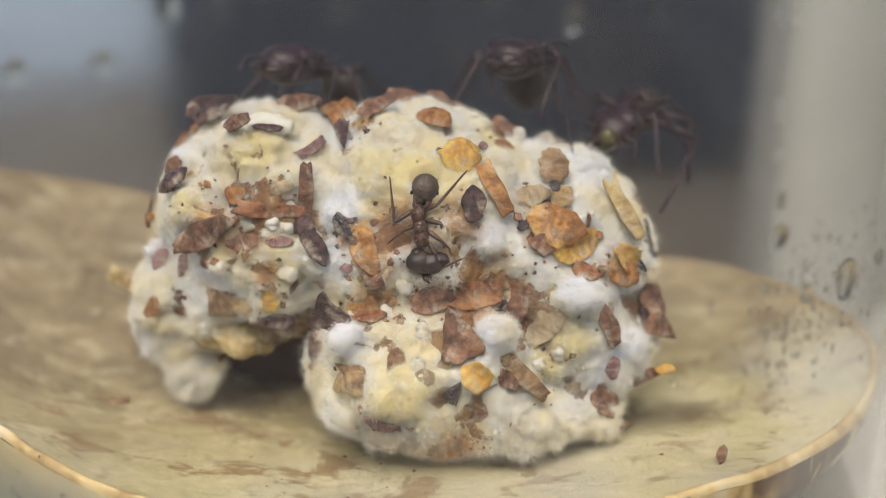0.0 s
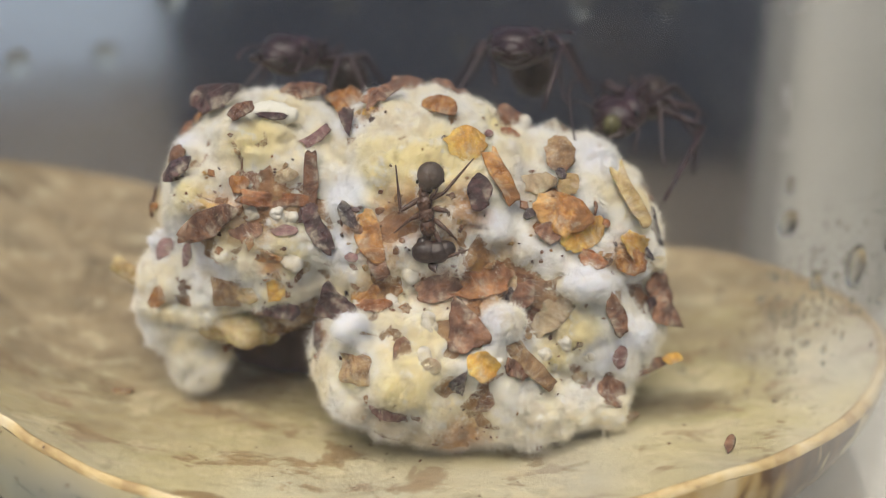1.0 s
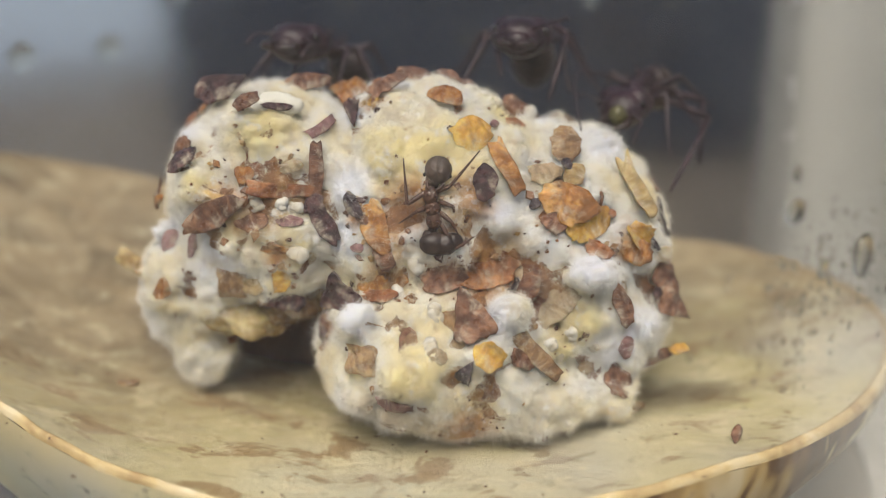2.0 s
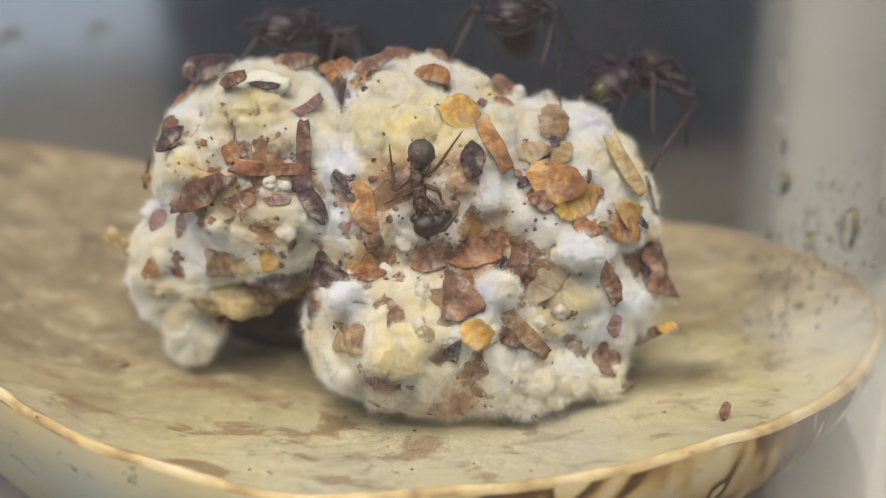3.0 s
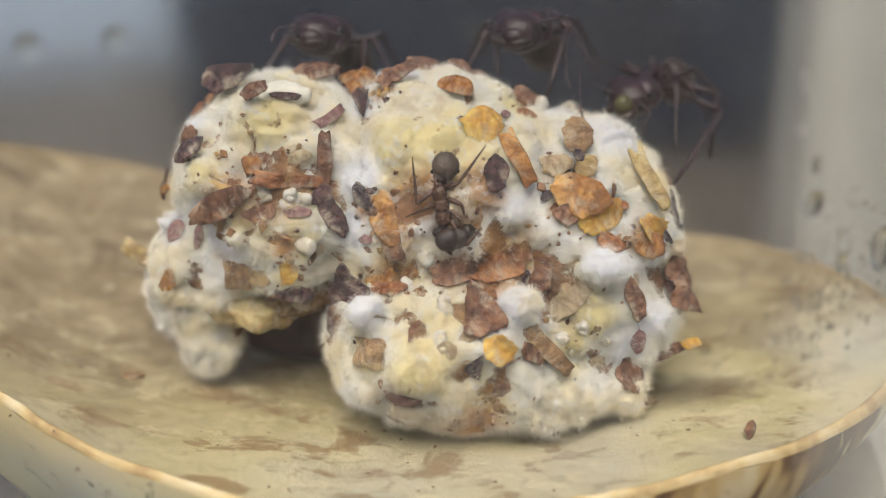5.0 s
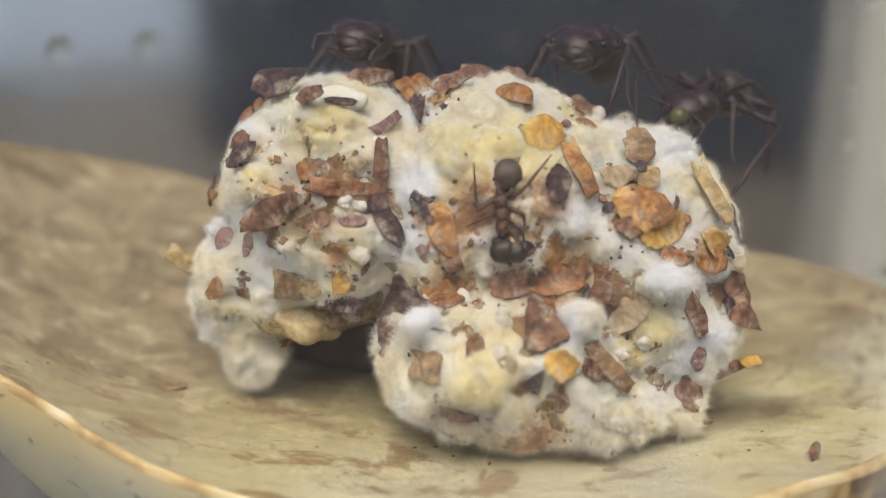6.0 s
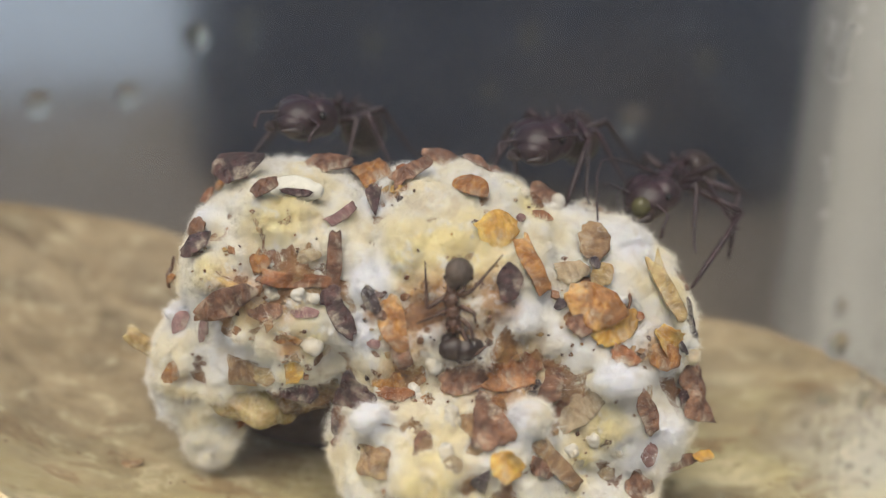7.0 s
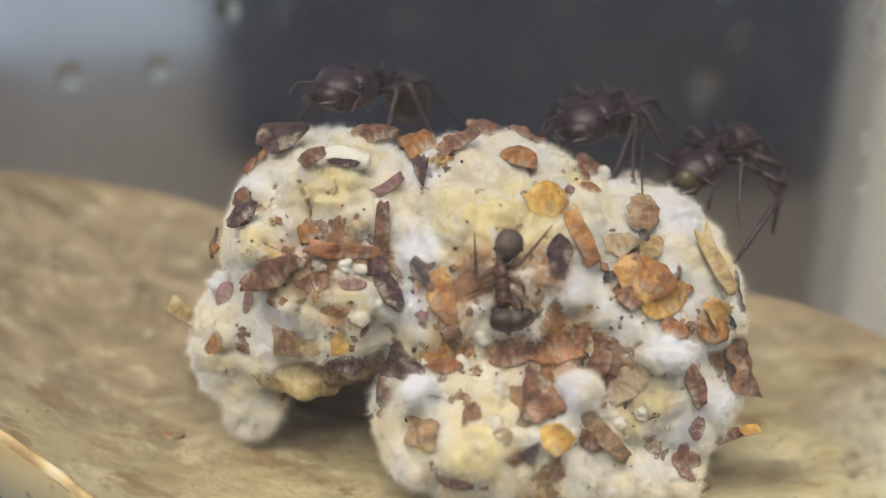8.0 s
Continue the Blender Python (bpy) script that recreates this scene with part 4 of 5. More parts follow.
leaf(7.37, 60.07, 10.16, 0.66, 0.49, 0, "chip", "r", 0.10, 80)
leaf(4.16, 60.54, 11.82, 1.49, 1.16, 10, "shard", "w", -0.10, 81)
leaf(8.59, 61.47, 10.92, 3.12, 0.89, -72, "strip", "s", 0.43, 82)
leaf(9.6, 64.17, 10.66, 1.39, 0.87, -70, "chip", "b", 0.10, 83)
leaf(10.13, 62.92, 9.05, 2.01, 0.72, -85, "chip", "n", 0.10, 84)
leaf(8.76, 60.41, 8.99, 1.5, 1.28, -50, "curl", "y", 0.10, 85)
leaf(9.46, 61.32, 8.29, 1.07, 0.31, -65, "bean", "n", 0.15, 86)
leaf(10.11, 61.7, 7.66, 0.97, 0.8, 0, "quad", "c", 0.15, 87)
leaf(-11.16, 58.94, 6.47, 1.47, 1.3, -5, "quad", "t", 0.08, 88)
leaf(-9.94, 58.84, 6.48, 1.24, 1.01, -10, "chip", "s", 0.02, 89)
leaf(-8.44, 58.2, 7.01, 1.39, 0.89, 80, "chip", "y", -0.06, 90)
leaf(-8.71, 60.37, 5.23, 2.26, 1.21, -12, "shard", "d", 0.40, 91)
leaf(-14.51, 59.65, 6.1, 1.21, 0.75, 62, "chip", "o", 0.05, 92)
leaf(-11.85, 61.65, 2.47, 1.32, 0.39, 25, "strip", "r", 0.05, 93)
leaf(8.32, 59.51, 6.59, 0.94, 0.67, -40, "chip", "w", -0.05, 94)
leaf(3.26, 56.08, 5.24, 0.8, 0.59, 20, "chip", "t", -0.05, 95)
leaf(-0.16, 53.68, 5.36, 0.93, 0.67, 0, "chip", "w", -0.10, 96)
leaf(-8.41, 58.68, 12.33, 0.71, 0.49, 0, "chip", "o", -0.05, 97)
leaf(-7.85, 58.74, 12.74, 1.08, 0.6, 20, "chip", "w", -0.10, 98)
leaf(-4.59, 57.13, 9.23, 0.64, 0.48, 0, "chip", "p", -0.08, 99)
leaf(-7.06, 58.56, 8.06, 0.83, 0.61, 30, "chip", "w", -0.10, 100)
leaf(6.33, 58.74, 2.61, 0.73, 0.56, 0, "chip", "w", -0.08, 101)

tuft(-9.4, 58.04, 10.89, 0.46, 300)
tuft(-8.19, 58.33, 10.91, 0.38, 301)
tuft(-7.63, 58.34, 10.69, 0.38, 302)
tuft(3.32, 66.36, 13.66, 0.47, 303)
tuft(3.49, 66.23, 13.56, 0.39, 304)
tuft(3.01, 66.58, 13.66, 0.27, 305)
tuft(-1.69, 57.16, 8.43, 0.48, 306)
tuft(-3.98, 57.6, 6.74, 0.47, 307)
tuft(-2.51, 57.26, 6.77, 0.52, 308)
tuft(-0.95, 54.36, 5.85, 0.47, 309)
tuft(4.69, 57.17, 4.47, 0.38, 310)
tuft(5.5, 57.31, 4.85, 0.35, 311)
tuft(5.18, 57.92, 3.42, 0.28, 312)
tuft(-7.58, 57.85, 8.49, 0.55, 313)
tuft(2.87, 55.96, 4.99, 0.21, 314)
tuft(-0.86, 55.81, 6.54, 0.58, 315)
tuft(-3.0, 54.38, 4.37, 0.26, 316)
tuft(6.77, 58.44, 3.99, 0.33, 317)
tuft(9.23, 61.48, 9.75, 0.28, 318)
tuft(1.16, 63.97, 15.14, 0.4, 319)
tuft(1.85, 63.61, 14.79, 0.34, 320)
dew(-13.02, 60.38, 2.84, 0.13)
dew(-12.88, 60.42, 2.77, 0.08)
dew(-9.10, 63.82, 2.64, 0.12)
dew(-8.85, 63.68, 2.78, 0.07)
dew(3.99, 59.41, 10.69, 0.12)
dew(4.26, 59.31, 10.67, 0.08)
dew(1.35, 60.72, 13.93, 0.09)
dew(-12.68, 60.56, 2.71, 0.06)
dew(3.51, 55.87, 4.15, 0.08)
dew(2.56, 55.63, 4.52, 0.08)
dew(-1.84, 53.87, 5.34, 0.09)
dew(-0.72, 54.57, 5.84, 0.10)
dew(-8.84, 60.34, 15.54, 0.10)
brood(-8.85, 60.49, 15.79, 2.6, 1.5, 8)
stray(-5.43, 55.8, 7.6, 2.15, 2.45, 95, "d", 404, 0.2, "tri")
stray(-8.3, 58.6, 5.8, 2.1, 1.1, -12, "d", 405, 0.2)
stray(-16.77, 60.8, 6.8, 2.0, 0.9, -36, "s", 403, 0.5, "strip")
stray(10.0, 60.4, 2.5, 2.6, 0.7, 28, "b", 401)
stray(11.1, 60.2, 3.1, 1.15, 0.62, 12, "y", 402)


# ---- ants ----
def stand(x, y, z, ahead, up):
    """A pose at a place in millimetres: local x looks ahead, local z along up."""
    f = Vector(ahead).normalized()
    u = Vector(up)
    u = (u - f * u.dot(f)).normalized()
    return Matrix.Translation((x * MM, y * MM, z * MM)) @ Matrix((f, u.cross(f), u)).transposed().to_4x4()


def ant_leg(s, foot, bend=0.0, out=1.0):
    """A leg from its hip at the origin to the foot, with a raised knee, bent back along the body by bend."""
    f = Vector(foot)
    knee = f * 0.45 + Vector((-bend, math.copysign(0.35 * abs(bend), f.y), 0.34 * f.length * out))
    ankle = f * 0.86 + Vector((-0.15 * bend, 0, 0.05 * f.length))
    bm = bmesh.new()
    pts = curve_points([(0, 0, 0), knee * 0.3, knee * 0.85, knee, knee * 0.6 + ankle * 0.4, ankle, f], 3)
    r = []
    for i in range(len(pts)):
        t = i / (len(pts) - 1)
        r.append(s * (0.075 if t < 0.1 else 0.10 - 0.08 * abs(t - 0.28) if t < 0.5 else 0.08 - 0.115 * (t - 0.5)))
    tube(bm, [p * s for p in pts], [max(0.022 * s, q) for q in r], 8)
    return bm


def build_ant(name, s, tones, feet, feelers, label, group):
    """An ant of about 5 mm times s; feet and feelers are given in its own space, before scaling."""
    body, dark = tones
    ant = new(name)
    ant.empty_display_size = 0.001
    tagged(ant, label, "ant", group)
    bm = bmesh.new()  # thorax: three humps with spines, and the waist
    ball(bm, (0.55, 0, 0.06), (0.50, 0.36, 0.34), 3)
    ball(bm, (0.05, 0, 0.02), (0.46, 0.30, 0.31), 3)
    ball(bm, (-0.48, 0, -0.05), (0.46, 0.28, 0.28), 3)
    ball(bm, (-0.98, 0, -0.10), (0.20, 0.15, 0.18), 2)
    ball(bm, (-1.22, 0, -0.08), (0.20, 0.20, 0.20), 2)
    for x, y, z, dx, dz in ((0.55, 0.26, 0.28, 0.12, 0.26), (0.15, 0.18, 0.28, 0.0, 0.22), (-0.6, 0.16, 0.2, -0.24, 0.24)):
        for w in (-1, 1):
            tube(bm, [(x, w * y, z - 0.08), (x + dx * 0.5, w * (y + 0.08), z + dz * 0.5), (x + dx, w * (y + 0.16), z + dz)], [0.09, 0.05, 0.012], 6)
    rough_up(bm, 0.035, 0.12, s)
    bmesh.ops.scale(bm, vec=(s, s, s), verts=bm.verts)
    part("thorax", bm, body, ant)
    k = 1.28
    bm = bmesh.new()  # head: two lobes behind, a narrower face in front
    ball(bm, (0.42 * k, 0, 0), (0.52 * k, 0.52 * k, 0.40 * k), 4)
    for w in (-1, 1):
        ball(bm, (0.22 * k, w * 0.26 * k, 0.05 * k), (0.40 * k, 0.36 * k, 0.36 * k), 3)
    ball(bm, (0.78 * k, 0, -0.06 * k), (0.26 * k, 0.30 * k, 0.22 * k), 3)
    tube(bm, [(-0.18, 0, -0.02), (0.1, 0, 0)], [0.13, 0.2], 8)
    rough_up(bm, 0.02, 0.10, s + 1)
    bmesh.ops.scale(bm, vec=(s, s, s), verts=bm.verts)
    head = part("head", bm, body, ant, m=shift(1.05 * s, 0, 0.02 * s))
    for w in (-1, 1):
        bm = bmesh.new()
        pts = curve_points([(0.85 * k, w * 0.2 * k, -0.1), (1.12 * k, w * 0.3 * k, -0.12), (1.32 * k, w * 0.06 * k, -0.14)], 4)
        tube(bm, [p * s for p in pts], [s * k * r for r in (0.11, 0.11, 0.10, 0.095, 0.09, 0.08, 0.06, 0.04, 0.015)], 8)
        part("mandible", bm, dark, head)
        bm = bmesh.new()
        ball(bm, (0.52 * k * s, w * 0.47 * k * s, 0.14 * k * s), 0.085 * k * s, 2)
        part("eye", bm, EYE_BLACK, head)
    for foot, w in zip(feelers, (1, -1)):
        bm = bmesh.new()
        f = Vector(foot)
        base = Vector((0.72 * k, w * 0.16 * k, 0.16 * k))
        elbow = base + 0.55 * (f - base) + Vector((-0.12, w * 0.28, 0.12))
        pts = curve_points([base, base * 0.5 + elbow * 0.5, elbow, elbow * 0.5 + f * 0.5 + Vector((0.05, 0, 0.02)), f], 5)
        tube(bm, [(p - base) * s for p in pts], [s * (0.045 - 0.012 * min(1, 2.5 * i / len(pts)) + 0.012 * (i > 0.75 * len(pts))) for i in range(len(pts))], 6)
        part("antenna", bm, body, head, m=shift(*(base * s)))
    bm = bmesh.new()  # gaster, with its bands
    ball(bm, (-0.68, 0, 0), (0.80, 0.62, 0.58), 4)
    for v in bm.verts:
        v.co.y *= 1 + 0.012 * math.sin(14 * v.co.x)
        v.co.z *= 1 + 0.02 * math.sin(14 * v.co.x)
        if v.co.x < -1.0:
            v.co.z -= 0.6 * (v.co.x + 1.0) ** 2
    rough_up(bm, 0.018, 0.09, s + 2)
    bmesh.ops.scale(bm, vec=(s, s, s), verts=bm.verts)
    gaster = part("gaster", bm, dark, ant, m=shift(-1.32 * s, 0, -0.08 * s) @ pose(0, 0, 0, 0, -50, 0))
    legs = []
    for (x, w, bend), foot in zip(((0.5, 1, 0.55), (0.5, -1, 0.3), (0.02, 1, 0.0), (0.02, -1, -0.3), (-0.4, 1, -0.35), (-0.4, -1, -0.3)), feet):
        legs.append(part("leg", ant_leg(s, foot, bend), body, ant, m=shift(x * s, w * 0.2 * s, -0.16 * s)))
    return ant, head, gaster, legs


def limb(bm, points, radii, sides=8):
    pts = curve_points(points, 4)
    n = len(pts) - 1
    r = [0.0] * (n + 1)
    for i in range(n + 1):
        f = i * (len(radii) - 1) / n
        k = min(int(f), len(radii) - 2)
        r[i] = radii[k] + (radii[k + 1] - radii[k]) * (f - k)
    tube(bm, pts, r, sides)


def build_worker():
    """The small worker: local x runs along its body to the head, y to its left, z away from the fungus; all in millimetres."""
    ant = new("worker_ant")
    ant.empty_display_size = 0.001
    tagged(ant, "small dull-brown worker ant cleaning the front of the fungus", "ant", "ants on the fungus")
    bm = bmesh.new()  # thorax: two humps, a furrow, small spines
    ball(bm, (0.62, 0.17, 0.02), (0.46, 0.35, 0.34), 4)
    ball(bm, (0.95, 0.20, -0.02), (0.28, 0.24, 0.24), 3)
    ball(bm, (0.06, 0.08, 0.0), (0.42, 0.36, 0.34), 4)
    ball(bm, (-0.48, 0.0, -0.06), (0.48, 0.37, 0.33), 4)
    for x, y, w in ((0.72, 0.17, 1), (0.72, 0.17, -1), (-0.02, 0.08, 1), (-0.02, 0.08, -1), (-0.55, 0.0, 1), (-0.55, 0.0, -1)):
        tube(bm, [(x, y + 0.16 * w, 0.2), (x - 0.05, y + 0.24 * w, 0.40), (x - 0.10, y + 0.30 * w, 0.52)], [0.09, 0.05, 0.012], 6)
    rough_up(bm, 0.05, 0.16, 1.0)
    part("thorax", bm, CHITIN, ant)
    bm = bmesh.new()  # waist: two knots
    ball(bm, (-0.98, 0.06, -0.12), (0.22, 0.19, 0.2), 3)
    ball(bm, (-1.22, 0.22, -0.10), (0.26, 0.30, 0.24), 3)
    rough_up(bm, 0.04, 0.14, 2.0)
    part("waist", bm, CHITIN_DARK, ant)
    bm = bmesh.new()  # head: a round dome that narrows to the face
    ball(bm, (0.60, -0.29, 0.06), (0.65, 0.63, 0.55), 5)
    ball(bm, (0.16, -0.06, -0.04), (0.34, 0.34, 0.34), 4)
    for v in bm.verts:
        v.co.z -= 0.05 * math.exp(-((v.co.y + 0.3) / 0.06) ** 2) * (v.co.z > 0)
    rough_up(bm, 0.025, 0.09, 3.0)
    head = part("head", bm, CHITIN_HEAD, ant, m=shift(1.30, 0.16, 0.05))
    for w in (-1, 1):
        bm = bmesh.new()
        ball(bm, (0.34, -0.26 + 0.60 * w, 0.12), (0.10, 0.07, 0.10), 3)
        part("eye", bm, EYE_BLACK, head)
        bm = bmesh.new()
        limb(bm, [(0.18, -0.2 + 0.34 * w, 0.05), (-0.12, -0.16 + 0.36 * w, 0.16), (-0.36, -0.08 + 0.16 * w, 0.22)], [0.085, 0.07, 0.05])
        part("antenna", bm, CHITIN, head)
        bm = bmesh.new()
        limb(bm, [(0.02, -0.08 + 0.16 * w, -0.1), (-0.16, -0.07 + 0.16 * w, -0.14), (-0.26, -0.06 + 0.04 * w, -0.16)], [0.11, 0.08, 0.03])
        part("mandible", bm, CHITIN_DARK, head)
    bm = bmesh.new()  # gaster: a broad body lying across, with a blunt tip
    ball(bm, (-0.10, 0.30, 0.0), (0.66, 0.72, 0.56), 4)
    ball(bm, (-0.14, -0.24, 0.02), (0.62, 0.70, 0.52), 4)
    ball(bm, (0.02, -0.72, 0.0), (0.48, 0.46, 0.42), 4)
    for v in bm.verts:
        v.co *= 1 + 0.02 * math.sin(9 * v.co.y)
    rough_up(bm, 0.03, 0.14, 4.0)
    bmesh.ops.scale(bm, vec=(0.84, 0.92, 0.84), verts=bm.verts)
    gaster = part("gaster", bm, CHITIN_DARK, ant, m=shift(-1.55, -0.22, -0.08))
    # legs: hip, then knee and foot as the ant stretches, and as it crouches
    joints = (
        ((0.85, 0.36, -0.06), (0.24, 1.28, 0.16), (2.37, 1.54, -0.05), (0.00, 1.34, 0.16), (2.75, 1.60, -0.1)),
        ((0.80, -0.05, -0.06), (1.12, -0.72, 0.22), (2.74, -2.07, 0.0), (1.16, -0.80, 0.22), (2.95, -2.10, 0.0)),
        ((0.10, 0.36, -0.12), (-0.10, 0.80, 0.26), (-0.80, 1.60, -0.15), (-0.05, 0.78, 0.26), (-0.45, 1.60, -0.15)),
        ((0.36, -0.22, -0.10), (0.26, -0.92, 0.20), (-0.22, -0.98, -0.12), (0.10, -0.84, 0.24), (-0.55, -0.95, 0.05)),
        ((-0.10, -0.24, -0.12), (-0.55, -0.86, 0.18), (-1.05, -1.36, -0.10), (-0.48, -0.70, 0.24), (-1.02, -0.72, 0.02)),
        ((-0.45, -0.2, -0.16), (-1.85, -0.95, 0.05), (-1.44, -1.94, 0.10), (-1.70, -1.05, 0.05), (-1.10, -1.50, 0.10)))
    legs = []
    for hip, knee, foot, knee_in, foot_in in joints:
        hip, knee, foot, knee_in, foot_in = (Vector(p) for p in (hip, knee, foot, knee_in, foot_in))
        femur, shin = (knee - hip).length, (foot - knee).length
        bm = bmesh.new()
        limb(bm, [(0, 0, 0), (0.3 * femur, 0, 0.03), (0.75 * femur, 0, 0.02), (femur, 0, 0)], [0.09, 0.13, 0.11, 0.075])
        leg = part("leg", bm, CHITIN, ant)
        bm = bmesh.new()
        limb(bm, [(0, 0, 0), (0.3 * shin, 0, 0.02), (0.65 * shin, 0, 0.01), (shin, 0, 0)], [0.075, 0.08, 0.05, 0.028])
        tibia = part("tibia", bm, CHITIN, leg)
        rows = []
        for k, f in ((knee, foot), (knee_in, foot_in)):
            upper = Matrix.Translation(hip * MM) @ (k - hip).to_track_quat("X", "Z").to_matrix().to_4x4()
            bend = upper.inverted() @ (Matrix.Translation(k * MM) @ (f - k).to_track_quat("X", "Z").to_matrix().to_4x4())
            bend.translation = (femur * MM, 0, 0)
            rows.append((upper, bend))
        leg.matrix_basis, tibia.matrix_basis = rows[0]
        legs.append((leg, tibia, rows))
    return ant, head, gaster, legs


worker, worker_head, worker_gaster, worker_legs = build_worker()
MAJOR_FEET = ((1.3, 1.2, -1.1), (1.2, -1.3, -1.1), (0.1, 1.8, -1.1), (0.0, -1.8, -1.1), (-1.3, 1.6, -1.0), (-1.4, -1.6, -1.0))
left_ant, left_head, left_gaster, left_legs = build_ant("worker_ant", 2.15, (CHITIN_RED, CHITIN_DARK), MAJOR_FEET, ((1.4, 0.7, -0.3), (1.5, -0.8, -0.2)), "large dark red-brown ant feeding on top of the fungus", "ants on the fungus")
mid_ant, mid_head, mid_gaster, mid_legs = build_ant("worker_ant", 2.15, (CHITIN_RED, CHITIN_DARK), MAJOR_FEET, ((1.5, 1.4, 0.5), (1.2, -0.8, -0.3)), "large dark red-brown ant bending over the fungus", "ants on the fungus")
right_ant, right_head, right_gaster, right_legs = build_ant("worker_ant", 1.95, (CHITIN_RED, CHITIN_DARK), MAJOR_FEET, ((1.5, 0.7, -0.6), (1.4, -0.9, 0.6)), "large dark ant with shiny head behind the fungus", "ants on the fungus")


right_base = stand(9.4, 70.8, 13.9, (-0.40, -0.88, -0.10), (-0.1, -0.1, 1))


def bent_leg(ant, base, *points):
    """A leg with a sharp knee, given by places in the world for the ant at its base pose."""
    pts = [base.inverted() @ (Vector(p) * MM) / MM for p in points]
    bm = bmesh.new()
    for a, b, r0, r1 in ((pts[0], pts[1], 0.20, 0.15), (pts[1], pts[2], 0.15, 0.09)):
        tube(bm, [a, a.lerp(b, 0.35), a.lerp(b, 0.7), b], [0.8 * r0, 1.1 * r0, r0, r1], 8)
    part("leg", bm, CHITIN_RED, ant)


for gone in (right_legs[1], right_legs[3]):
    bpy.data.objects.remove(gone)
bent_leg(right_ant, right_base, (10.4, 70.3, 13.6), (13.1, 69.2, 12.6), (10.4, 65.6, 9.7))
bent_leg(right_ant, right_base, (10.8, 70.8, 13.8), (13.0, 70.6, 13.2), (12.6, 69.0, 10.0))


mid_base = stand(3.0, 71.6, 16.4, (-0.05, -0.9, 0.18), (0.05, 0.2, 1)) @ pose(0, 0, 0, 0, 4, 0)
bent_leg(mid_ant, mid_base, (4.3, 70.6, 17.4), (5.26, 69.0, 16.96), (4.43, 66.5, 13.84))
bent_leg(mid_ant, mid_base, (2.3, 70.6, 17.4), (1.33, 69.0, 16.79), (1.96, 66.5, 15.09))


def feeler(ant, base, *points):
    """A long thin antenna through places in the world, for the ant at its base pose."""
    bm = bmesh.new()
    limb(bm, [base.inverted() @ (Vector(p) * MM) / MM for p in points], [0.09, 0.06, 0.055, 0.05], 6)
    part("antenna", bm, CHITIN_RED, ant)


feeler(right_ant, right_base, (8.6, 69.0, 14.6), (5.63, 67.5, 15.75), (5.6, 63.6, 12.94))
bm = bmesh.new()  # a wet bead on its face
ball(bm, right_base.inverted() @ (Vector((7.69, 66.7, 13.6)) * MM) / MM, (0.52, 0.52, 0.56), 4)
part("face_bead", bm, AMBER_BEAD, right_ant, "glossy yellowish-green bead of liquid at its mouth")


# ---- droplets on the jar, crumbs on the shell ----
def droplet(angle, z, w, h, bulge=0.16):
    """A droplet on the inside of the jar's wall, at an angle round its axis."""
    a = radians(angle)
    bm = bmesh.new()
    ball(bm, (0, 0, 0), (bulge * w, w / 2, h / 2), 3)
    for v in bm.verts:
        if v.co.z < 0:
            v.co.y *= 1 + 0.18 * v.co.z / h
        v.co.x = min(v.co.x, 0.02)
    ob = new("droplet", finish(bm, "droplet", WATER))
    ob.matrix_basis = Matrix.Translation(((JAR[0] + (JAR_R - 0.04) * math.cos(a)) * MM, (JAR[1] + (JAR_R - 0.04) * math.sin(a)) * MM, z * MM)) @ pose(0, 0, 0, 0, 0, angle)
    ob.visible_shadow = False
    tagged(ob, "clear water droplet on the inside of the jar", "droplet", "droplets on the jar")


droplet(309.9, 15.67, 0.50, 0.78)
droplet(310.1, 14.12, 1.09, 1.07)
droplet(319.2, 11.13, 1.54, 1.93)
droplet(310.5, 11.83, 0.38, 0.52)
droplet(313.9, 11.22, 0.69, 0.83)
droplet(316.5, 11.11, 0.43, 0.25)
droplet(324.5, 11.44, 0.74, 0.84)
droplet(315.9, 7.87, 0.48, 0.35)
droplet(317.1, 8.47, 0.25, 0.30)
droplet(313.0, 8.54, 0.30, 0.25)
droplet(308.8, 12.27, 0.28, 0.47)
droplet(323.9, 8.84, 0.43, 0.37)
droplet(309.9, 10.24, 0.19, 0.19)
droplet(305.3, 14.14, 0.16, 0.31)
droplet(319.2, 9.60, 0.33, 0.20)
droplet(292.2, 23.38, 0.77, 0.95)
droplet(137.8, 11.31, 2.12, 2.04, 0.07)
droplet(151.9, 11.89, 2.39, 2.13, 0.07)
droplet(127.2, 15.27, 1.93, 1.81, 0.07)
droplet(126.9, 14.96, 1.86, 2.18, 0.07)
droplet(119.4, 15.31, 1.64, 3.53, 0.07)
droplet(77.6, 15.08, 1.82, 2.21, 0.07)
droplet(100.9, 13.94, 1.97, 2.24, 0.07)
droplet(83.1, 10.40, 1.64, 1.80, 0.07)
droplet(50.2, 14.99, 2.00, 2.08, 0.07)
MIST = (-47, 6, 10.2, 1.9)  # middle and spread of the angle and height


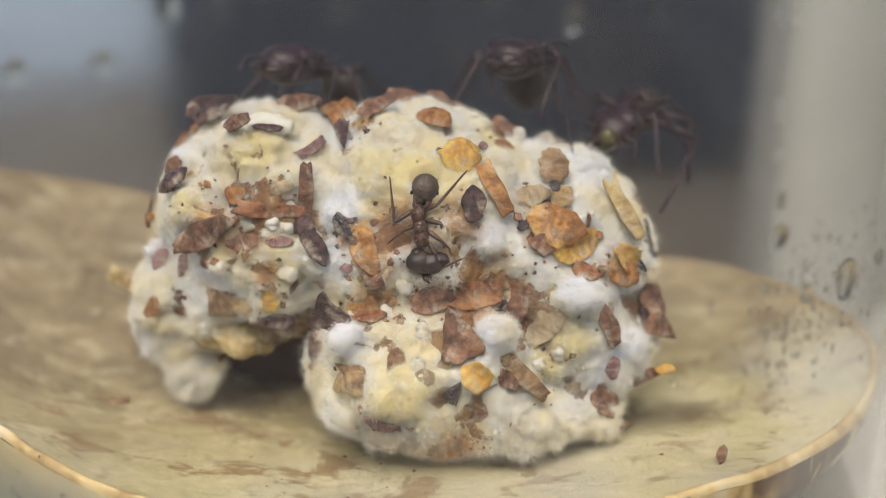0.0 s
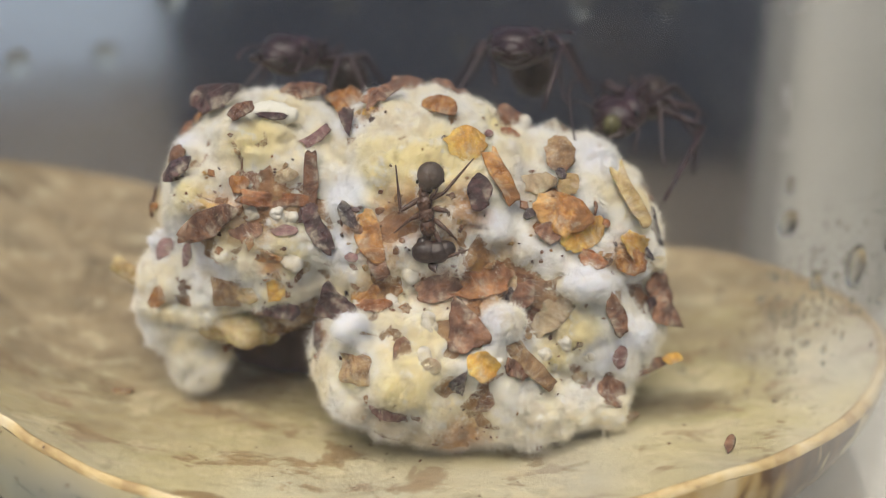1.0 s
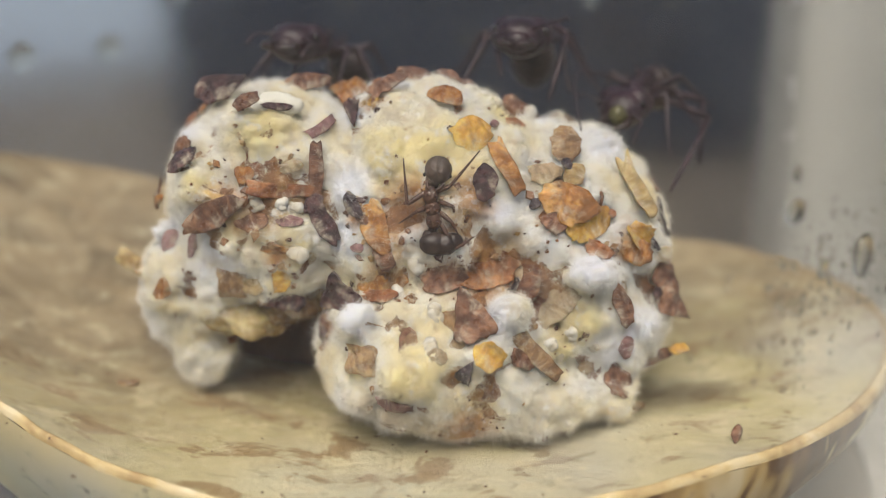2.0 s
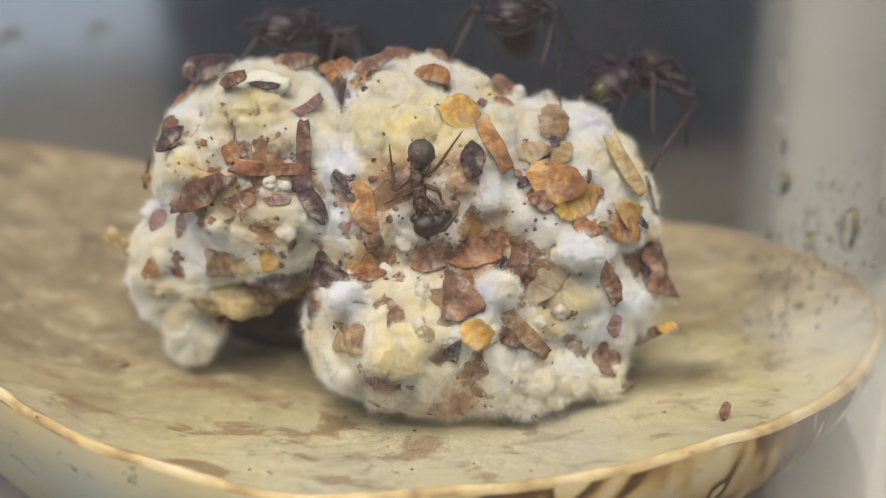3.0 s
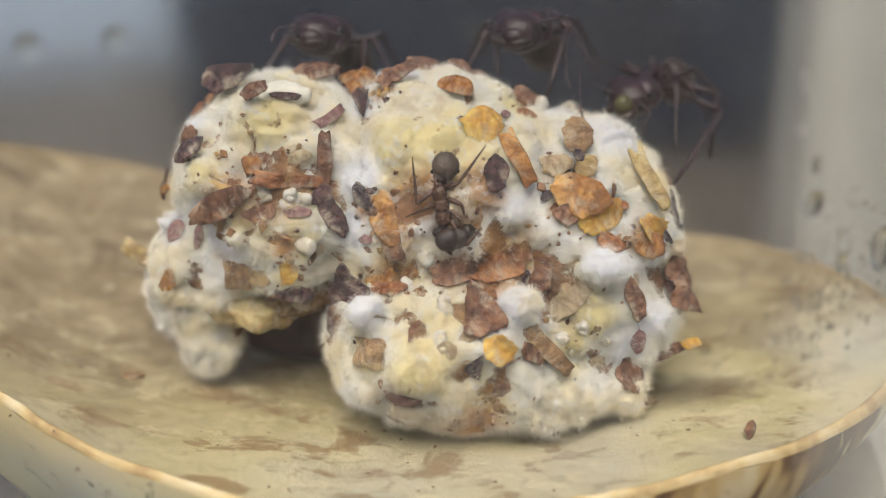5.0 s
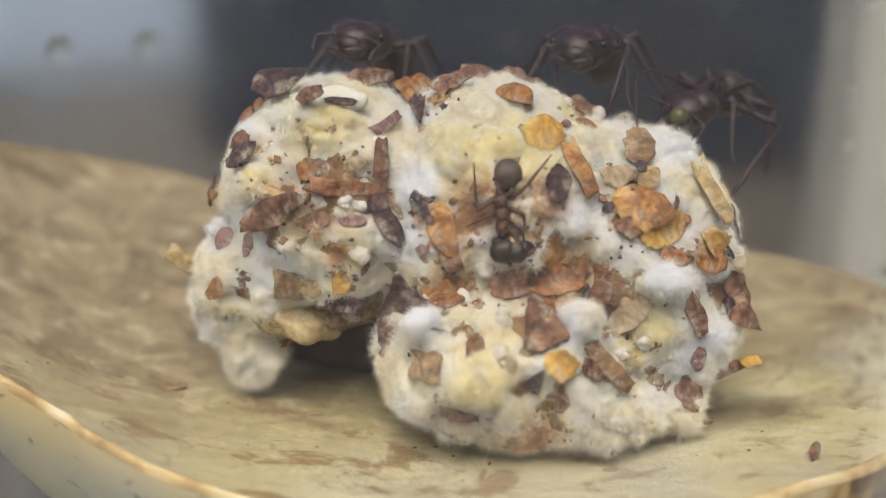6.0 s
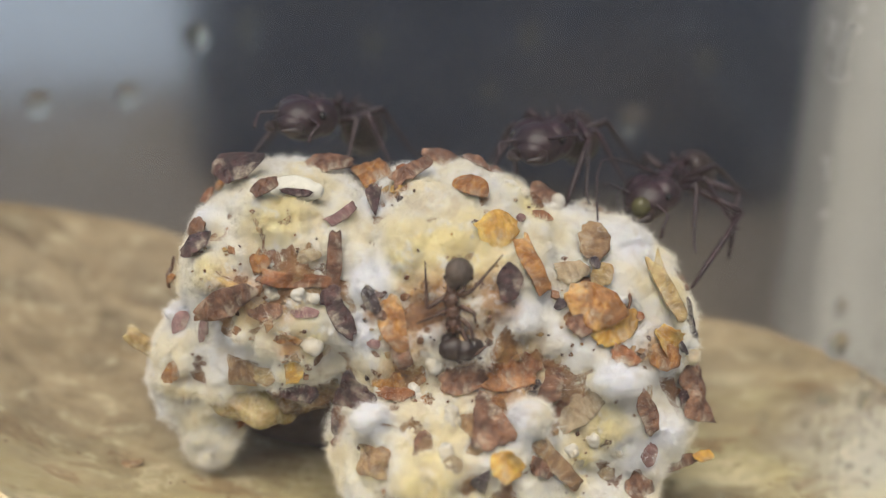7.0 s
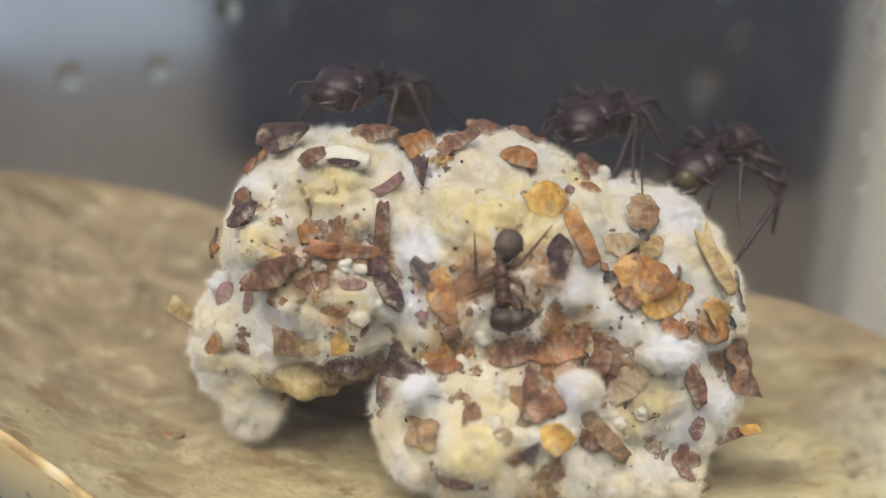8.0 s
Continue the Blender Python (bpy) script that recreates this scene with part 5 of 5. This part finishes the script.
def mist(seed=7):
    """Tiny droplets that nobody could count, low on the jar's wall."""
    rng = random.Random(seed)
    bm = bmesh.new()
    for n in range(260):
        a = radians(rng.gauss(MIST[0], MIST[1]))
        z, r = rng.gauss(MIST[2], MIST[3]), rng.choice((0.05, 0.06, 0.08, 0.1, 0.14))
        m = pose(0, 0, 0, 0, 0, math.degrees(a))
        ball(bm, (JAR[0] + (JAR_R - 0.02) * math.cos(a), JAR[1] + (JAR_R - 0.02) * math.sin(a), z), (0.35 * r, r, r * rng.uniform(0.9, 1.7)), 1, m)
    ob = new("mist_droplets", finish(bm, "mist_droplets", WATER))
    ob.visible_shadow = False
    tagged(ob, "fine condensation droplets on the jar's wall", "droplets", kind="stuff")


mist()


def shell_z(x, y):
    dx, dy = x - SHELL_C[0], y - SHELL_C[1]
    a, r = math.atan2(dy, dx), math.hypot(dx, dy)
    k = r / rim_radius(a)
    w = noise.fractal(Vector((dx / 6, dy / 6, 0)), 1.0, 2.0, 4)
    return -0.9 + (rim_height(a) + 0.9) * k**2.8 + 0.22 * w * min(1, 3 * (1 - k) + 0.2)


def crumb(x, y, length, width, kind, seed, turn, tilt=0):
    ob = new("leaf_crumb", finish(fragment_mesh(length, width, seed, 0.2, 0.12), "leaf_crumb", LEAF[kind]))
    ob.matrix_basis = Matrix.Translation((x * MM, y * MM, (shell_z(x, y) + 0.16 + 0.35 * length * abs(math.sin(radians(tilt)))) * MM)) @ pose(0, 0, 0, 0, tilt, turn)
    tagged(ob, "small brown leaf crumb lying on the shell", "crumb", "crumbs on the shell")


crumb(13.4, 55.6, 0.95, 0.45, "b", 301, 60, -55)
crumb(-17.6, 60.5, 1.2, 0.7, "t", 302, 20)
crumb(9.0, 60.0, 1.6, 0.7, "t", 304, 30)


def litter(seed=11):
    """Specks of dirt over the shell."""
    rng = random.Random(seed)
    bm = bmesh.new()
    for n in range(420):
        a, r = rng.uniform(0, 6.28), 23.0 * math.sqrt(rng.random())
        x, y = SHELL_C[0] + r * math.cos(a), SHELL_C[1] + r * math.sin(a)
        s = rng.choice((0.03, 0.04, 0.05, 0.06, 0.09))
        ball(bm, (x, y, shell_z(x, y)), (s * rng.uniform(0.8, 2.2), s, s * 0.5), 1, pose(0, 0, 0, 0, 0, rng.uniform(0, 180)))
    tagged(new("dirt_specks", finish(bm, "dirt_specks", CRUMB)), "brown specks of dirt on the shell", "dirt", kind="stuff")


litter()


# ---- what moves ----
def motions():
    up = (0.05, -0.80, 0.55)
    walk(worker, [
        (0.0, stand(-0.89, 57.0, 11.43, (0.0, 0.26, 1), up)), (0.5, stand(-0.90, 57.0, 11.45, (-0.01, 0.26, 1), up)),
        (1.0, stand(-0.86, 57.0, 11.41, (0.0, 0.26, 1), up)), (1.7, stand(-0.84, 57.0, 11.36, (0.02, 0.26, 1), up)),
        (2.8, stand(-0.89, 56.95, 11.03, (-0.02, 0.22, 1), up)), (3.5, stand(-0.90, 56.95, 10.98, (-0.03, 0.22, 1), up)),
        (4.0, stand(-0.88, 56.95, 11.00, (-0.02, 0.22, 1), up)), (4.7, stand(-0.89, 56.95, 11.00, (-0.02, 0.22, 1), up)),
        (5.8, stand(-0.90, 56.95, 11.06, (0.0, 0.22, 1), up)), (6.5, stand(-0.90, 56.95, 11.08, (0.02, 0.22, 1), up)),
        (7.2, stand(-0.89, 56.95, 11.06, (0.01, 0.22, 1), up)), (8.0, stand(-0.90, 56.95, 11.06, (0.0, 0.22, 1), up))])
    h = worker_head.matrix_basis.copy()
    # seconds, roll, nod and turn of the head, and how far it leans back to the body
    walk(worker_head, [(t, shift(-b, 0, 0) @ h @ pose(0, 0, 0, x, y, z)) for t, x, y, z, b in (
        (0.0, 0, 0, 0, 0), (0.7, 0, 3, 4, 0), (1.2, 0, 0, 2, 0.02), (1.7, 0, 4, -2, 0.05), (2.8, 4, 10, 3, 0.05), (3.2, 4, 8, 8, 0.06),
        (3.7, 6, 12, 2, 0.05), (4.2, 3, 8, 6, 0.06), (4.7, 4, 10, 1, 0.05), (5.8, 0, 6, 5, 0.02), (6.5, 2, 8, -2, 0.02), (7.2, 0, 5, 3, 0.0), (8.0, 0, 6, 0, 0.0))])
    g = worker_gaster.matrix_basis.copy()
    walk(worker_gaster, [(t, shift(x, y, 0) @ g @ pose(0, 0, 0, a, 0, b)) for t, x, y, a, b in (
        (0.0, 0, 0, 0, 0), (0.7, 0, 0.02, 0, 4), (1.7, 0.02, -0.02, 4, 0), (2.8, 0.16, -0.24, 22, 12), (3.3, 0.20, -0.30, 26, 16), (3.9, 0.18, -0.28, 22, 10),
        (4.7, 0.20, -0.30, 26, 14), (5.8, 0.06, -0.12, 10, 4), (6.5, 0.02, -0.14, 6, 0), (7.2, 0.06, -0.10, 10, 4), (8.0, 0.10, -0.14, 12, 6))])
    for n, (leg, tibia, rows) in enumerate(worker_legs):
        first, second = [], []
        for t, k in ((0.0, 0.0), (0.6, 0.04), (1.1, 0.0), (1.7, 0.15), (2.8, 0.95), (3.4, 1.0), (4.0, 0.9), (4.7, 1.0), (5.8, 0.75), (6.5, 0.65), (7.2, 0.75), (8.0, 0.8)):
            a, b = (rows[0][i].to_quaternion().slerp(rows[1][i].to_quaternion(), k) for i in (0, 1))
            wag = pose(0, 0, 0, 0, 0, 2.5 * math.sin(3.1 * t + 1.7 * n) * (n > 1))
            first.append((t, Matrix.Translation(rows[0][0].translation) @ a.to_matrix().to_4x4() @ wag))
            second.append((t, Matrix.Translation(rows[0][1].translation) @ b.to_matrix().to_4x4()))
        walk(leg, first)
        walk(tibia, second)
    for who, base, swing in ((mid_head, 0.6, 16), (left_head, 0.3, 12), (right_head, 0.9, 9)):
        for n, feeler in enumerate(f for f in who.children if f.name.startswith("antenna")):
            m = feeler.matrix_basis.copy()
            rows = []
            for k in range(9):
                a = swing * math.sin(1.7 * k + 2.1 * n + base)
                b = swing * 0.6 * math.sin(1.1 * k + 1.3 * n + 2 * base)
                if who == mid_head and n == 1 and k in (3, 4):
                    a, b = -34, -16
                rows.append((k, m @ pose(0, 0, 0, 0, b, a)))
            walk(feeler, rows)
    walk(left_ant, [(t, stand(x, y, z, (a, -0.9, 0.22), (0.1, 0.2, 1)) @ pose(0, 0, 0, 0, c, 0)) for t, x, y, z, a, c in (
        (0.0, -8.3, 71.4, 15.9, -0.30, 0), (0.8, -8.4, 71.4, 15.9, -0.34, 2), (1.7, -8.3, 71.4, 16.0, -0.28, 0), (2.8, -8.3, 71.1, 15.9, -0.25, 2),
        (3.5, -8.2, 71.0, 15.9, -0.2, 3), (4.5, -8.0, 71.0, 16.0, -0.1, 2), (6.0, -8.4, 70.6, 16.2, -0.15, 5), (6.7, -8.8, 70.6, 16.4, -0.25, 6),
        (7.3, -8.9, 70.5, 16.6, -0.30, 8), (8.0, -8.9, 70.5, 16.6, -0.35, 9))])
    walk(mid_ant, [(t, stand(x, y, z, (a, -0.9, 0.18), (0.05, 0.2, 1)) @ pose(0, 0, 0, 0, c, 0)) for t, x, y, z, a, c in (
        (0.0, 3.3, 71.6, 16.5, -0.10, 0), (0.8, 3.3, 71.6, 16.5, -0.12, 1), (1.7, 3.2, 71.6, 16.5, -0.10, 1), (2.8, 3.1, 71.6, 16.8, -0.06, 3),
        (3.5, 3.0, 71.6, 16.9, -0.05, 4), (4.0, 2.8, 71.6, 16.8, -0.10, 4), (4.5, 2.7, 71.6, 16.7, -0.14, 5), (6.0, 3.1, 71.4, 16.3, -0.20, 8),
        (6.7, 3.2, 71.4, 16.1, -0.25, 10), (7.3, 3.3, 71.4, 15.9, -0.28, 11), (8.0, 3.4, 71.4, 15.7, -0.30, 12))])
    walk(right_ant, [(t, right_base @ pose(0, 0, 0, 0, b, a)) for t, a, b in ((0.0, 6, 3), (0.9, 4, 2), (1.7, 5, 3), (2.8, 1, 0), (4.0, 0, 0), (4.7, 0, 1), (6.0, -2, 2), (7.0, -1, 3), (8.0, -2, 3))])


motions()
